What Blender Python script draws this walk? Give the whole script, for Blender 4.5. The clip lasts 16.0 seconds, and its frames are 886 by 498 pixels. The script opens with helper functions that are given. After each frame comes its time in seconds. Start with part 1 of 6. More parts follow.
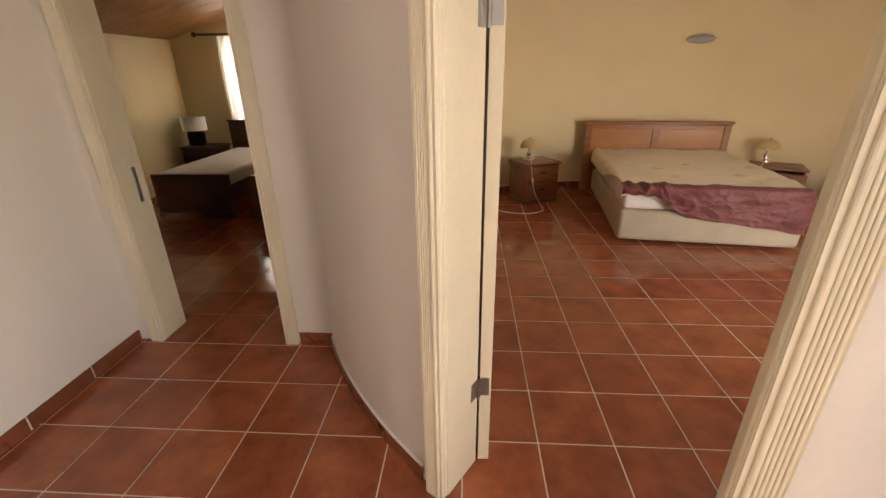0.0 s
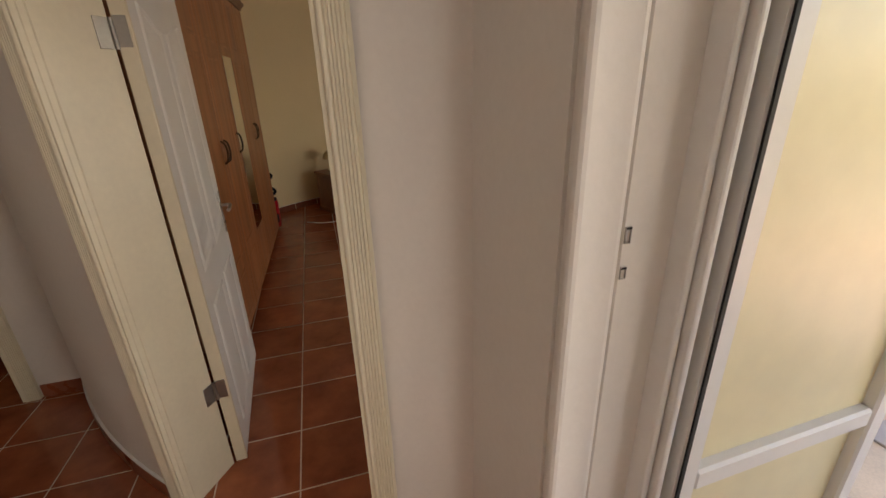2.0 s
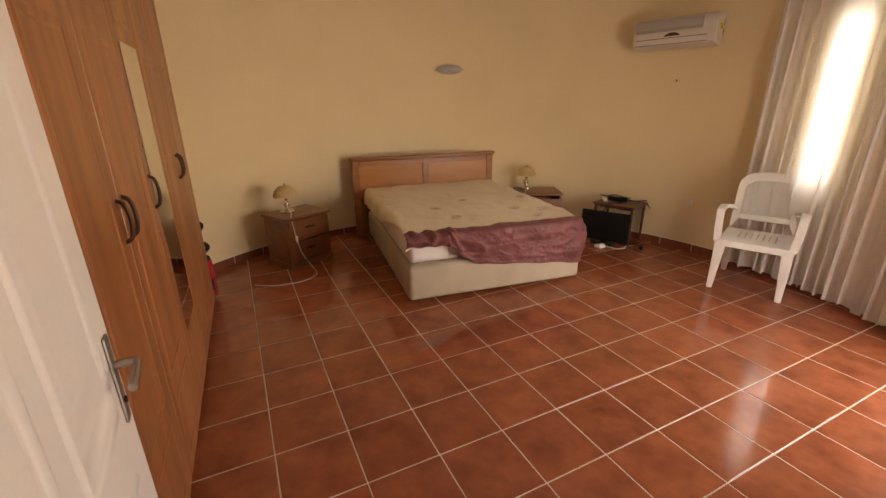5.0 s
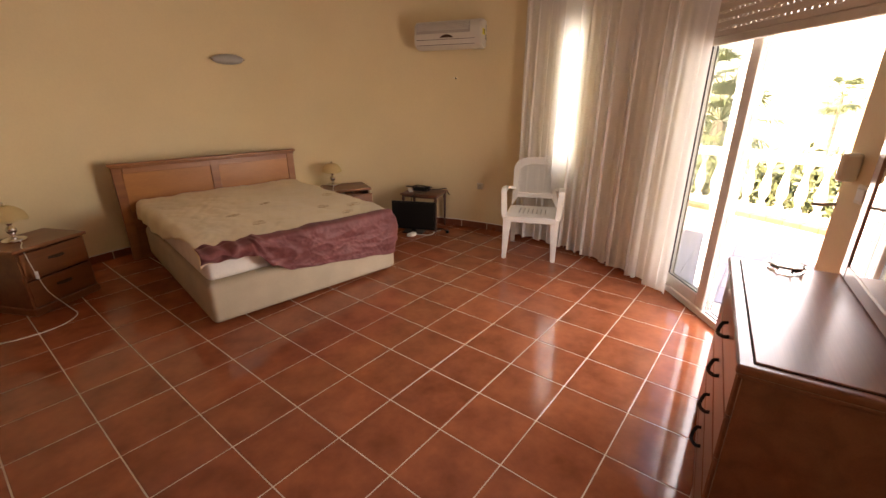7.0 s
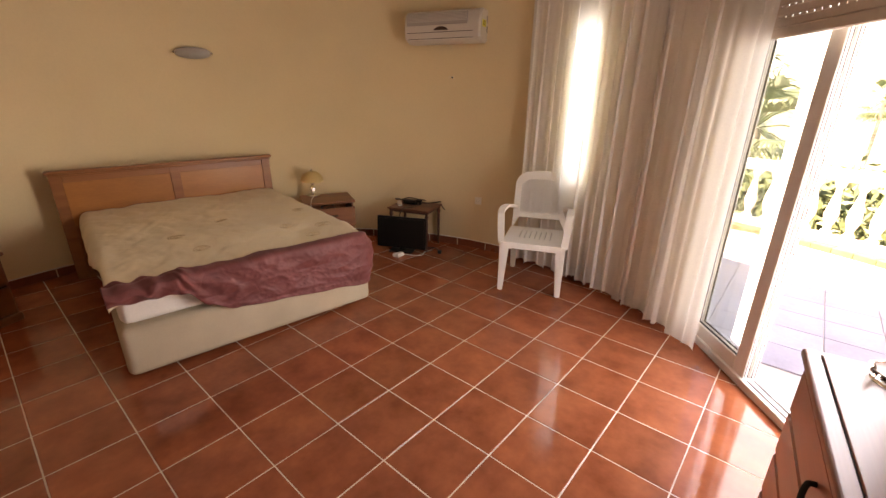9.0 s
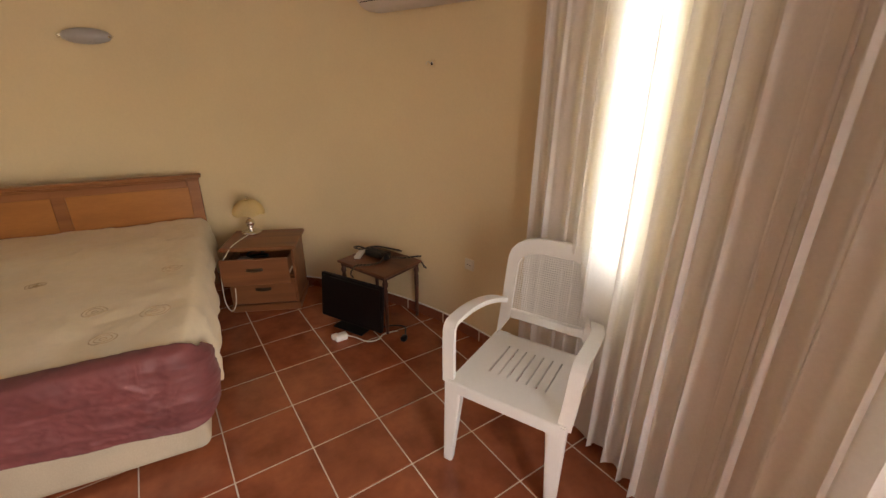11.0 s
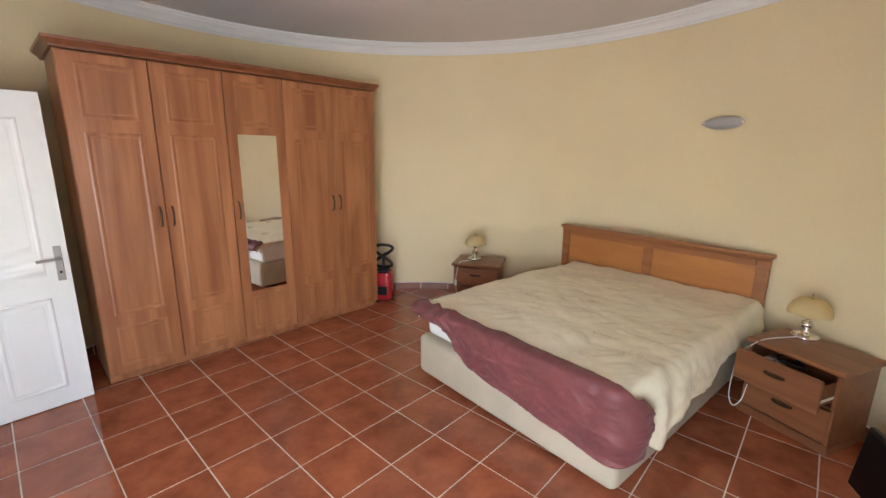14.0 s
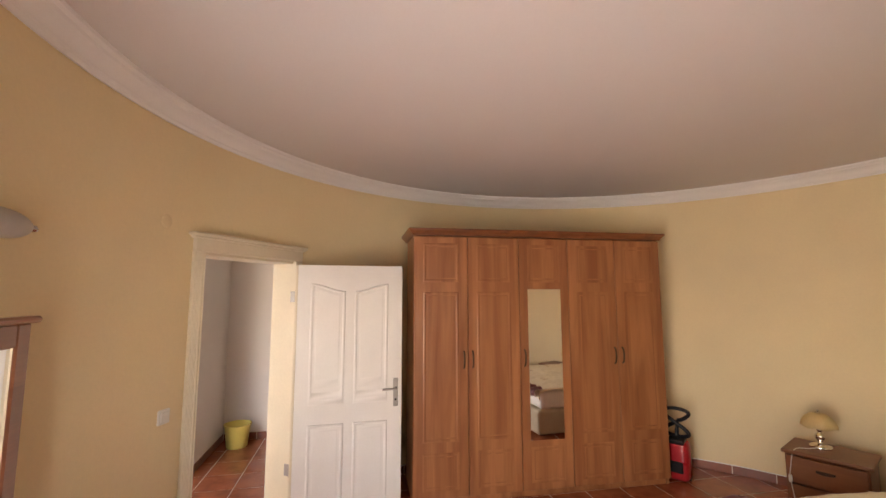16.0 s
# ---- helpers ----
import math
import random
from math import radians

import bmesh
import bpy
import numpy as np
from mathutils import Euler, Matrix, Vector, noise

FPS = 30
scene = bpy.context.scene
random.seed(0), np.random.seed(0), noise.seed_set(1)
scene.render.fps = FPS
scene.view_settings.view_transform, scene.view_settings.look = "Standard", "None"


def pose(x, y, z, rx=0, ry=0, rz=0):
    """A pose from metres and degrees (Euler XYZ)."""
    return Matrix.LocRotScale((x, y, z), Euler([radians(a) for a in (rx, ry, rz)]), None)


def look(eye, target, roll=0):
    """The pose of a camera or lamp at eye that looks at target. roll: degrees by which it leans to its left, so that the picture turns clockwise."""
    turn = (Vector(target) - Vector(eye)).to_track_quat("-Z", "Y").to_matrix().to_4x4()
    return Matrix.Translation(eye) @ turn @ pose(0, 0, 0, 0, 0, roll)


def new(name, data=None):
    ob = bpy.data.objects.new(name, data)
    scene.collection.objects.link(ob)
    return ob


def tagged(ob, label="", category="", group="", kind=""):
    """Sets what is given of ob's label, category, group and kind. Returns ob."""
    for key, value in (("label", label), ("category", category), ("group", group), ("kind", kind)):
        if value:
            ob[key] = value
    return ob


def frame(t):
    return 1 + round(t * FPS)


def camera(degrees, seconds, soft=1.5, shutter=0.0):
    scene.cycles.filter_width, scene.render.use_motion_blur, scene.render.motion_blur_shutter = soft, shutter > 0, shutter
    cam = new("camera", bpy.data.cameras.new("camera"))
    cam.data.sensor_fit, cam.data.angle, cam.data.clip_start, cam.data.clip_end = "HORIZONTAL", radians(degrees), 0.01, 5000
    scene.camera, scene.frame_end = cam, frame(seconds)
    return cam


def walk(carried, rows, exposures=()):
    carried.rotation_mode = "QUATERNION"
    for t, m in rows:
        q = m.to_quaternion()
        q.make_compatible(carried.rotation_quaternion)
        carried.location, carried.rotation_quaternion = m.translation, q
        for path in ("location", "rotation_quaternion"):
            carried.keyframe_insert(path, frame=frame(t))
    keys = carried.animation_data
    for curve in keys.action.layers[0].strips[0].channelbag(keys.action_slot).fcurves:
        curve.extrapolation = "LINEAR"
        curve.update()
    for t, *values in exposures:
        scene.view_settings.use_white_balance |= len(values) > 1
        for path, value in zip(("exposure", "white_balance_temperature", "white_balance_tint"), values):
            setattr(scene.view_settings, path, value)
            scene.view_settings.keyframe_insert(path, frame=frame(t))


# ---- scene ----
cam = camera(93.0, 16.0)
PATH = [
    (0, (0.01, -0.079, 1.543), (-0.106, 1.762, 0.77), -0.7),
    (0.5, (0.173, -0.195, 1.527), (0.447, 1.632, 0.76), -1.0),
    (1, (0.363, -0.292, 1.538), (1.001, 1.439, 0.766), -1.9),
    (1.5, (0.475, -0.275, 1.545), (1.135, 1.454, 0.787), -2.0),
    (2, (0.583, -0.354, 1.539), (1.1, 1.432, 0.802), -1.8),
    (2.5, (0.552, -0.325, 1.546), (0.854, 1.513, 0.819), -1.3),
    (3, (0.426, -0.11, 1.563), (0.624, 1.748, 0.849), -0.4),
    (3.5, (0.315, 0.217, 1.515), (0.493, 2.082, 0.814), -0.1),
    (4, (0.339, 0.567, 1.521), (0.526, 2.437, 0.837), 0.7),
    (4.3, (0.36, 0.709, 1.495), (0.599, 2.582, 0.834), 0.4),
    (4.5, (0.350, 0.80, 1.502), (0.732, 2.646, 0.832), 0.1),
    (5, (0.379, 1.002, 1.515), (1.204, 2.702, 0.859), -0.6),
    (5.2, (0.391, 1.02, 1.531), (1.36, 2.642, 0.874), -0.0),
    (7.5, (0.480, 1.008, 1.500), (1.967, 2.157, 0.815), -0.6),
    (8.0, (0.570, 1.095, 1.515), (2.053, 2.246, 0.824), -0.9),
    (8.2, (0.595, 1.130, 1.535), (2.082, 2.273, 0.848), -0.4),
    (10.3, (2.401, 1.565, 1.546), (3.681, 2.932, 0.843), 1.2),
    (10.5, (2.551, 1.657, 1.557), (3.827, 3.018, 0.836), 0.7),
    (11, (3.025, 1.803, 1.582), (4.083, 3.338, 0.86), 0.3),
    (11.5, (3.336, 2.009, 1.629), (3.957, 3.776, 0.927), 0.8),
    (12, (3.589, 2.079, 1.673), (3.741, 3.99, 1.105), 0.3),
    (12.5, (3.619, 1.955, 1.682), (3.387, 3.883, 1.204), 0.5),
    (13, (3.679, 1.953, 1.656), (2.969, 3.768, 1.21), 0.5),
    (13.5, (3.63, 1.905, 1.624), (2.612, 3.573, 1.199), 0.7),
    (14, (3.537, 1.786, 1.617), (2.219, 3.227, 1.182), 0.6),
    (14.5, (3.543, 1.684, 1.657), (1.894, 2.718, 1.195), -0.1),
    (15, (3.61, 1.611, 1.635), (1.728, 2.165, 1.249), -0.8),
    (15.2, (3.597, 1.633, 1.64), (1.646, 1.999, 1.392), -1.3),
    (15.5, (3.593, 1.606, 1.711), (1.617, 1.913, 1.72), -0.7),
    (16, (3.565, 1.717, 1.715), (1.617, 2.117, 1.931), -0.1),
]
EXPOSURES = [(0.0, 3.51, 10000, 23), (0.5, 3.41, 9800, 22), (1.0, 2.86, 9700, 21), (1.5, 2.36, 9700, 21), (2.0, 2.26, 9600, 21), (2.5, 2.61, 9600, 21), (3.0, 3.01, 9800, 23),
             (3.5, 3.21, 10300, 26), (4.2, 3.24, 11300, 30), (5.0, 3.34, 11600, 32), (7.5, 3.23, 10400, 32), (8.2, 3.23, 10400, 32), (10.4, 3.26, 10200, 30), (11.0, 3.26, 9900, 28), (11.5, 3.16, 9900, 28), (12.0, 3.14, 10400, 31),
             (12.5, 3.31, 9200, 25), (13.0, 3.86, 8000, 20), (13.5, 4.01, 7100, 15), (14.0, 4.01, 6900, 14), (14.5, 4.01, 7600, 19), (15.2, 3.71, 8800, 25), (16.0, 3.66, 9500, 27)]
walk(cam, [(t, look(eye, target, roll)) for t, eye, target, roll in PATH], EXPOSURES)

# world, sun and sky
SUN_EL, SUN_AZ = radians(60), radians(145)   # the sun stands high behind the house
world = bpy.data.worlds.new("world")
scene.world = world
world.use_nodes = True
wn = world.node_tree
sky = wn.nodes.new("ShaderNodeTexSky")
sky.sky_type, sky.sun_disc = "NISHITA", False
sky.sun_elevation, sky.sun_rotation = SUN_EL, radians(90) - SUN_AZ
sky.air_density, sky.dust_density = 1.0, 0.4
wn.nodes["Background"].inputs["Strength"].default_value = 0.15
wn.links.new(sky.outputs[0], wn.nodes["Background"].inputs["Color"])
sun = new("sun", bpy.data.lights.new("sun", "SUN"))
sun.data.energy, sun.data.angle, sun.data.color = 4.5, radians(0.5), (1.0, 0.94, 0.85)
sun.matrix_world = look((math.cos(SUN_AZ) * math.cos(SUN_EL) * 20, math.sin(SUN_AZ) * math.cos(SUN_EL) * 20, math.sin(SUN_EL) * 20), (0, 0, 0))

# added lamps boost the openings' daylight: narrow window, terrace door, entry door, second window


def daylight_boost(name, m, width, height, energy, colour=(0.70, 0.84, 1.0)):
    ob = new(name, bpy.data.lights.new(name, "AREA"))
    ob.data.shape, ob.data.size, ob.data.size_y, ob.data.energy, ob.data.color = "RECTANGLE", width, height, energy, colour
    ob.matrix_world = m


daylight_boost("window_daylight_boost", pose(1.85 + 2.835 * math.cos(radians(-12.0)), 3.28 + 2.835 * math.sin(radians(-12.0)), 1.49, 90, 0, 90 - 12.0), 0.09, 1.12, 0.75, (0.52, 0.76, 1.0))
daylight_boost("terrace_door_daylight_boost", pose(1.85 + 2.88 * math.cos(radians(-53.0)), 3.28 + 2.88 * math.sin(radians(-53.0)), 0.98, 90, 0, 40), 1.14, 1.70, 6.6)
daylight_boost("entry_daylight_boost", pose(0.975, -0.53, 1.06, 90, 0, 90), 0.62, 1.96, 3.2)
daylight_boost("second_window_daylight_boost", pose(-3.225, 6.53, 1.46, 90, 0, 180), 0.43, 0.96, 3.2)

# ---- materials ----


def nodes_of(name):
    m = bpy.data.materials.new(name)
    m.use_nodes = True
    t = m.node_tree
    return m, t, t.nodes["Principled BSDF"]


def stuff_mat(name, colour, rough=0.6, vary=0.15, grain=40.0, cloud=2.0, bump=0.05, metal=0.0, stretch=(1, 1, 1),
              second=None, per_object=0.0, coat=0.0, sheen=0.0, spec=0.5, rough_vary=0.08):
    """A surface with two scales of variation and fine relief; second: the colour towards which the clouds go."""
    m, t, b = nodes_of(name)
    L = t.links.new
    tc = t.nodes.new("ShaderNodeTexCoord")
    mp = t.nodes.new("ShaderNodeMapping")
    mp.inputs["Scale"].default_value = stretch
    L(tc.outputs["Object"], mp.inputs["Vector"])
    if per_object:
        oi = t.nodes.new("ShaderNodeObjectInfo")
        sc = t.nodes.new("ShaderNodeVectorMath")
        sc.operation = "SCALE"
        sc.inputs[0].default_value = (37.0, 17.0, 53.0)
        L(oi.outputs["Random"], sc.inputs["Scale"])
        L(sc.outputs[0], mp.inputs["Location"])
    n1 = t.nodes.new("ShaderNodeTexNoise")
    n1.inputs["Scale"].default_value, n1.inputs["Detail"].default_value = cloud, 6
    n2 = t.nodes.new("ShaderNodeTexNoise")
    n2.inputs["Scale"].default_value, n2.inputs["Detail"].default_value = grain, 5
    L(mp.outputs[0], n1.inputs["Vector"])
    L(mp.outputs[0], n2.inputs["Vector"])
    c2 = second or tuple(c * (1 - 1.6 * vary) for c in colour)
    mix = t.nodes.new("ShaderNodeMix")
    mix.data_type = "RGBA"
    mix.inputs["A"].default_value, mix.inputs["B"].default_value = (*colour, 1), (*c2, 1)
    ramp = t.nodes.new("ShaderNodeMapRange")
    ramp.inputs["From Min"].default_value, ramp.inputs["From Max"].default_value = 0.35, 0.68
    L(n1.outputs["Fac"], ramp.inputs["Value"])
    L(ramp.outputs[0], mix.inputs["Factor"])
    hsv = t.nodes.new("ShaderNodeHueSaturation")
    L(mix.outputs["Result"], hsv.inputs["Color"])
    fine = t.nodes.new("ShaderNodeMapRange")
    fine.inputs["From Min"].default_value, fine.inputs["From Max"].default_value = 0.25, 0.75
    fine.inputs["To Min"].default_value, fine.inputs["To Max"].default_value = 1 - vary * 0.6, 1 + vary * 0.6
    L(n2.outputs["Fac"], fine.inputs["Value"])
    value = fine.outputs[0]
    if per_object:
        pr = t.nodes.new("ShaderNodeMapRange")
        pr.inputs["To Min"].default_value, pr.inputs["To Max"].default_value = 1 - per_object, 1 + per_object
        L(oi.outputs["Random"], pr.inputs["Value"])
        mul = t.nodes.new("ShaderNodeMath")
        mul.operation = "MULTIPLY"
        L(value, mul.inputs[0])
        L(pr.outputs[0], mul.inputs[1])
        value = mul.outputs[0]
    L(value, hsv.inputs["Value"])
    L(hsv.outputs[0], b.inputs["Base Color"])
    rr = t.nodes.new("ShaderNodeMapRange")
    rr.inputs["To Min"].default_value, rr.inputs["To Max"].default_value = max(0.02, rough - rough_vary), min(1, rough + rough_vary)
    L(n1.outputs["Fac"], rr.inputs["Value"])
    L(rr.outputs[0], b.inputs["Roughness"])
    b.inputs["Metallic"].default_value = metal
    b.inputs["Coat Weight"].default_value = coat
    b.inputs["Sheen Weight"].default_value = sheen
    b.inputs["Specular IOR Level"].default_value = spec
    if bump:
        bp = t.nodes.new("ShaderNodeBump")
        bp.inputs["Strength"].default_value, bp.inputs["Distance"].default_value = bump, 0.004
        L(n2.outputs["Fac"], bp.inputs["Height"])
        L(bp.outputs[0], b.inputs["Normal"])
    return m


def wood_mat(name, light, dark, axis="z", rough=0.35, scale=1.0, coat=0.15):
    """Veneer: long streaks along one axis, fine pores over them."""
    m, t, b = nodes_of(name)
    L = t.links.new
    tc = t.nodes.new("ShaderNodeTexCoord")
    oi = t.nodes.new("ShaderNodeObjectInfo")
    sc = t.nodes.new("ShaderNodeVectorMath")
    sc.operation = "SCALE"
    sc.inputs[0].default_value = (3.1, 7.7, 5.3)
    L(oi.outputs["Random"], sc.inputs["Scale"])
    mp = t.nodes.new("ShaderNodeMapping")
    long = 0.7 * scale
    mp.inputs["Scale"].default_value = tuple(long if a == axis else 9.0 * scale for a in "xyz")
    L(tc.outputs["Object"], mp.inputs["Vector"])
    L(sc.outputs[0], mp.inputs["Location"])
    n1 = t.nodes.new("ShaderNodeTexNoise")
    n1.inputs["Scale"].default_value, n1.inputs["Detail"].default_value, n1.inputs["Distortion"].default_value = 1.2, 4, 0.6
    L(mp.outputs[0], n1.inputs["Vector"])
    mp2 = t.nodes.new("ShaderNodeMapping")
    mp2.inputs["Scale"].default_value = tuple(3.0 if a == axis else 160.0 for a in "xyz")
    L(tc.outputs["Object"], mp2.inputs["Vector"])
    n2 = t.nodes.new("ShaderNodeTexNoise")
    n2.inputs["Scale"].default_value, n2.inputs["Detail"].default_value = 1.0, 3
    L(mp2.outputs[0], n2.inputs["Vector"])
    ramp = t.nodes.new("ShaderNodeValToRGB")
    e = ramp.color_ramp.elements
    e[0].position, e[0].color = 0.32, (*dark, 1)
    e[1].position, e[1].color = 0.66, (*light, 1)
    L(n1.outputs["Fac"], ramp.inputs["Fac"])
    hsv = t.nodes.new("ShaderNodeHueSaturation")
    fine = t.nodes.new("ShaderNodeMapRange")
    fine.inputs["From Min"].default_value, fine.inputs["From Max"].default_value = 0.3, 0.7
    fine.inputs["To Min"].default_value, fine.inputs["To Max"].default_value = 0.93, 1.06
    L(n2.outputs["Fac"], fine.inputs["Value"])
    L(fine.outputs[0], hsv.inputs["Value"])
    L(ramp.outputs[0], hsv.inputs["Color"])
    L(hsv.outputs[0], b.inputs["Base Color"])
    b.inputs["Roughness"].default_value = rough
    b.inputs["Coat Weight"].default_value = coat
    b.inputs["Coat Roughness"].default_value = 0.25
    bp = t.nodes.new("ShaderNodeBump")
    bp.inputs["Strength"].default_value, bp.inputs["Distance"].default_value = 0.08, 0.002
    L(n2.outputs["Fac"], bp.inputs["Height"])
    L(bp.outputs[0], b.inputs["Normal"])
    return m


def plain_mat(name, colour, rough=0.4, metal=0.0, transmission=0.0, ior=1.45):
    m, t, b = nodes_of(name)
    b.inputs["Base Color"].default_value = (*colour, 1)
    b.inputs["Roughness"].default_value, b.inputs["Metallic"].default_value = rough, metal
    b.inputs["Transmission Weight"].default_value, b.inputs["IOR"].default_value = transmission, ior
    return m


def sheer_mat(name, colour, through_part, clear_part):
    """Thin cloth: scatters, lets light pass and is a little open between its threads."""
    m, t, b = nodes_of(name)
    L = t.links.new
    tc = t.nodes.new("ShaderNodeTexCoord")
    n = t.nodes.new("ShaderNodeTexNoise")
    n.inputs["Scale"].default_value = 90
    L(tc.outputs["Object"], n.inputs["Vector"])
    b.inputs["Base Color"].default_value, b.inputs["Roughness"].default_value = (*colour, 1), 0.9
    tl = t.nodes.new("ShaderNodeBsdfTranslucent")
    tl.inputs["Color"].default_value = (*colour, 1)
    tr = t.nodes.new("ShaderNodeBsdfTransparent")
    m1, m2 = t.nodes.new("ShaderNodeMixShader"), t.nodes.new("ShaderNodeMixShader")
    m1.inputs["Fac"].default_value = through_part
    L(b.outputs[0], m1.inputs[1])
    L(tl.outputs[0], m1.inputs[2])
    rng = t.nodes.new("ShaderNodeMapRange")
    rng.inputs["To Min"].default_value, rng.inputs["To Max"].default_value = clear_part * 0.6, clear_part * 1.4
    L(n.outputs["Fac"], rng.inputs["Value"])
    L(rng.outputs[0], m2.inputs["Fac"])
    L(m1.outputs[0], m2.inputs[1])
    L(tr.outputs[0], m2.inputs[2])
    L(m2.outputs[0], t.nodes["Material Output"].inputs["Surface"])
    return m


M = {}
M["yellow"] = stuff_mat("yellow_wall_paint", (0.82, 0.665, 0.41), 0.55, 0.035, 60, 1.3, 0.10, spec=0.3)
M["facade"] = stuff_mat("yellow_facade_paint", (0.80, 0.66, 0.36), 0.8, 0.06, 80, 1.5, 0.2)
M["white"] = stuff_mat("white_wall_paint", (0.80, 0.75, 0.695), 0.6, 0.03, 60, 1.1, 0.10, spec=0.3)
M["ceiling"] = stuff_mat("white_ceiling_paint", (0.70, 0.65, 0.62), 0.8, 0.02, 70, 1.0, 0.06)
M["plaster"] = stuff_mat("white_plaster_moulding", (0.84, 0.82, 0.80), 0.55, 0.02, 60, 2.0, 0.05)
M["trim"] = stuff_mat("cream_door_trim", (0.80, 0.72, 0.55), 0.35, 0.05, 50, 3.0, 0.05)
M["leaf"] = stuff_mat("white_moulded_door", (0.83, 0.82, 0.78), 0.35, 0.03, 90, 3.0, 0.05)
M["tile"] = stuff_mat("terracotta_floor_tile", (0.41, 0.120, 0.055), 0.075, 0.15, 26, 6.0, 0.008, second=(0.26, 0.068, 0.032),
                      per_object=0.10, rough_vary=0.06)
M["grout"] = stuff_mat("pale_grout", (0.78, 0.64, 0.53), 0.85, 0.14, 120, 3.0, 0.2)
M["skirt"] = stuff_mat("terracotta_skirting", (0.27, 0.08, 0.04), 0.3, 0.15, 30, 7.0, 0.03, per_object=0.12)
M["ward"] = wood_mat("walnut_wardrobe_veneer", (0.43, 0.170, 0.070), (0.25, 0.082, 0.030), "z", 0.38, 0.85)
M["ward_x"] = wood_mat("walnut_wardrobe_moulding", (0.24, 0.08, 0.03), (0.16, 0.05, 0.02), "y", 0.38)
M["bedwood"] = wood_mat("cherry_headboard_frame", (0.36, 0.135, 0.045), (0.26, 0.090, 0.030), "x", 0.4)
M["bedpanel"] = stuff_mat("honey_headboard_panel", (0.47, 0.185, 0.052), 0.36, 0.10, 30, 3.0, 0.02, stretch=(1, 4, 4), second=(0.40, 0.150, 0.042))
M["stand"] = wood_mat("oak_nightstand_veneer", (0.27, 0.098, 0.037), (0.18, 0.060, 0.023), "x", 0.4)
M["dresser"] = wood_mat("reddish_dresser_veneer", (0.29, 0.105, 0.055), (0.19, 0.065, 0.034), "x", 0.30, 1.0, 0.25)
M["darkwood"] = wood_mat("dark_stained_wood", (0.105, 0.036, 0.02), (0.055, 0.02, 0.012), "x", 0.4)
M["sidetop"] = wood_mat("dull_walnut_tabletop", (0.18, 0.062, 0.027), (0.115, 0.038, 0.018), "y", 0.4)
M["plank"] = wood_mat("varnished_ceiling_plank", (0.42, 0.19, 0.06), (0.27, 0.105, 0.035), "x", 0.45)
M["cream"] = stuff_mat("cream_satin_bedspread", (0.85, 0.75, 0.54), 0.46, 0.05, 38, 3.0, 0.12, sheen=0.1)
M["ring"] = stuff_mat("gold_embroidery", (0.70, 0.53, 0.30), 0.6, 0.2, 200, 20, 0.3)
M["purple"] = stuff_mat("plum_satin_cloth", (0.195, 0.052, 0.050), 0.58, 0.14, 45, 6.0, 0.15, sheen=0.08, spec=0.4)
M["bedbase"] = stuff_mat("beige_base_fabric", (0.48, 0.40, 0.29), 0.85, 0.08, 220, 4.0, 0.3)
M["mattress"] = stuff_mat("white_quilted_ticking", (0.80, 0.77, 0.72), 0.8, 0.05, 80, 8.0, 0.3)
M["plastic"] = stuff_mat("white_moulded_plastic", (0.80, 0.79, 0.73), 0.38, 0.03, 60, 4.0, 0.04)
M["acwhite"] = stuff_mat("ivory_casing_plastic", (0.66, 0.60, 0.52), 0.4, 0.03, 60, 4.0, 0.02)
M["acgrey"] = stuff_mat("grey_intake_panel", (0.42, 0.37, 0.33), 0.45, 0.06, 120, 4.0, 0.1)
M["black"] = stuff_mat("black_plastic", (0.008, 0.008, 0.009), 0.40, 0.2, 60, 4.0, 0.03, spec=0.3)
M["screen"] = plain_mat("dark_screen_glass", (0.003, 0.003, 0.004), 0.30)
# near-black: the handles' own colour, and shade painted into slots, holes and grooves
M["gap"] = plain_mat("dark_gap", (0.01, 0.007, 0.005), 0.9)
M["chrome"] = plain_mat("polished_chrome", (0.78, 0.77, 0.75), 0.12, 1.0)
M["nickel"] = stuff_mat("brushed_nickel", (0.42, 0.40, 0.37), 0.42, 0.1, 80, 5, 0.05, metal=1.0)
M["brass"] = stuff_mat("antique_brass_handle", (0.085, 0.048, 0.026), 0.42, 0.15, 60, 8, 0.05, metal=0.6)
M["shade"] = sheer_mat("amber_glass_shade", (0.88, 0.73, 0.42), 0.55, 0.14)
M["opal"] = stuff_mat("frosted_opal_glass", (0.44, 0.42, 0.40), 0.35, 0.05, 40, 5, 0.03)
M["mirror"] = plain_mat("mirror_silver", (0.92, 0.92, 0.92), 0.015, 1.0)
M["glass"] = plain_mat("clear_glass", (0.97, 0.98, 0.97), 0.0, 0.0, 1.0, 1.45)
M["tinted"] = plain_mat("tinted_glass", (0.80, 0.84, 0.82), 0.0, 0.0, 1.0, 1.45)
# opaque yellow in place of the facade seen through the entry glass
M["facade_view"] = stuff_mat("yellow_facade_view_panel", (0.82, 0.73, 0.48), 0.30, 0.06, 15, 2.5, 0.02)
M["pvc"] = stuff_mat("white_window_profile", (0.80, 0.78, 0.75), 0.35, 0.03, 50, 3, 0.02)
M["rubber"] = plain_mat("black_gasket", (0.015, 0.014, 0.014), 0.7)
M["curtain"] = sheer_mat("white_sheer_curtain", (0.95, 0.94, 0.92), 0.42, 0.11)
M["curtain_dense"] = sheer_mat("heavy_white_curtain", (0.80, 0.79, 0.78), 0.30, 0.0)
M["braid"] = stuff_mat("beige_braid_thread", (0.42, 0.34, 0.24), 0.8, 0.2, 90, 9, 0.1)


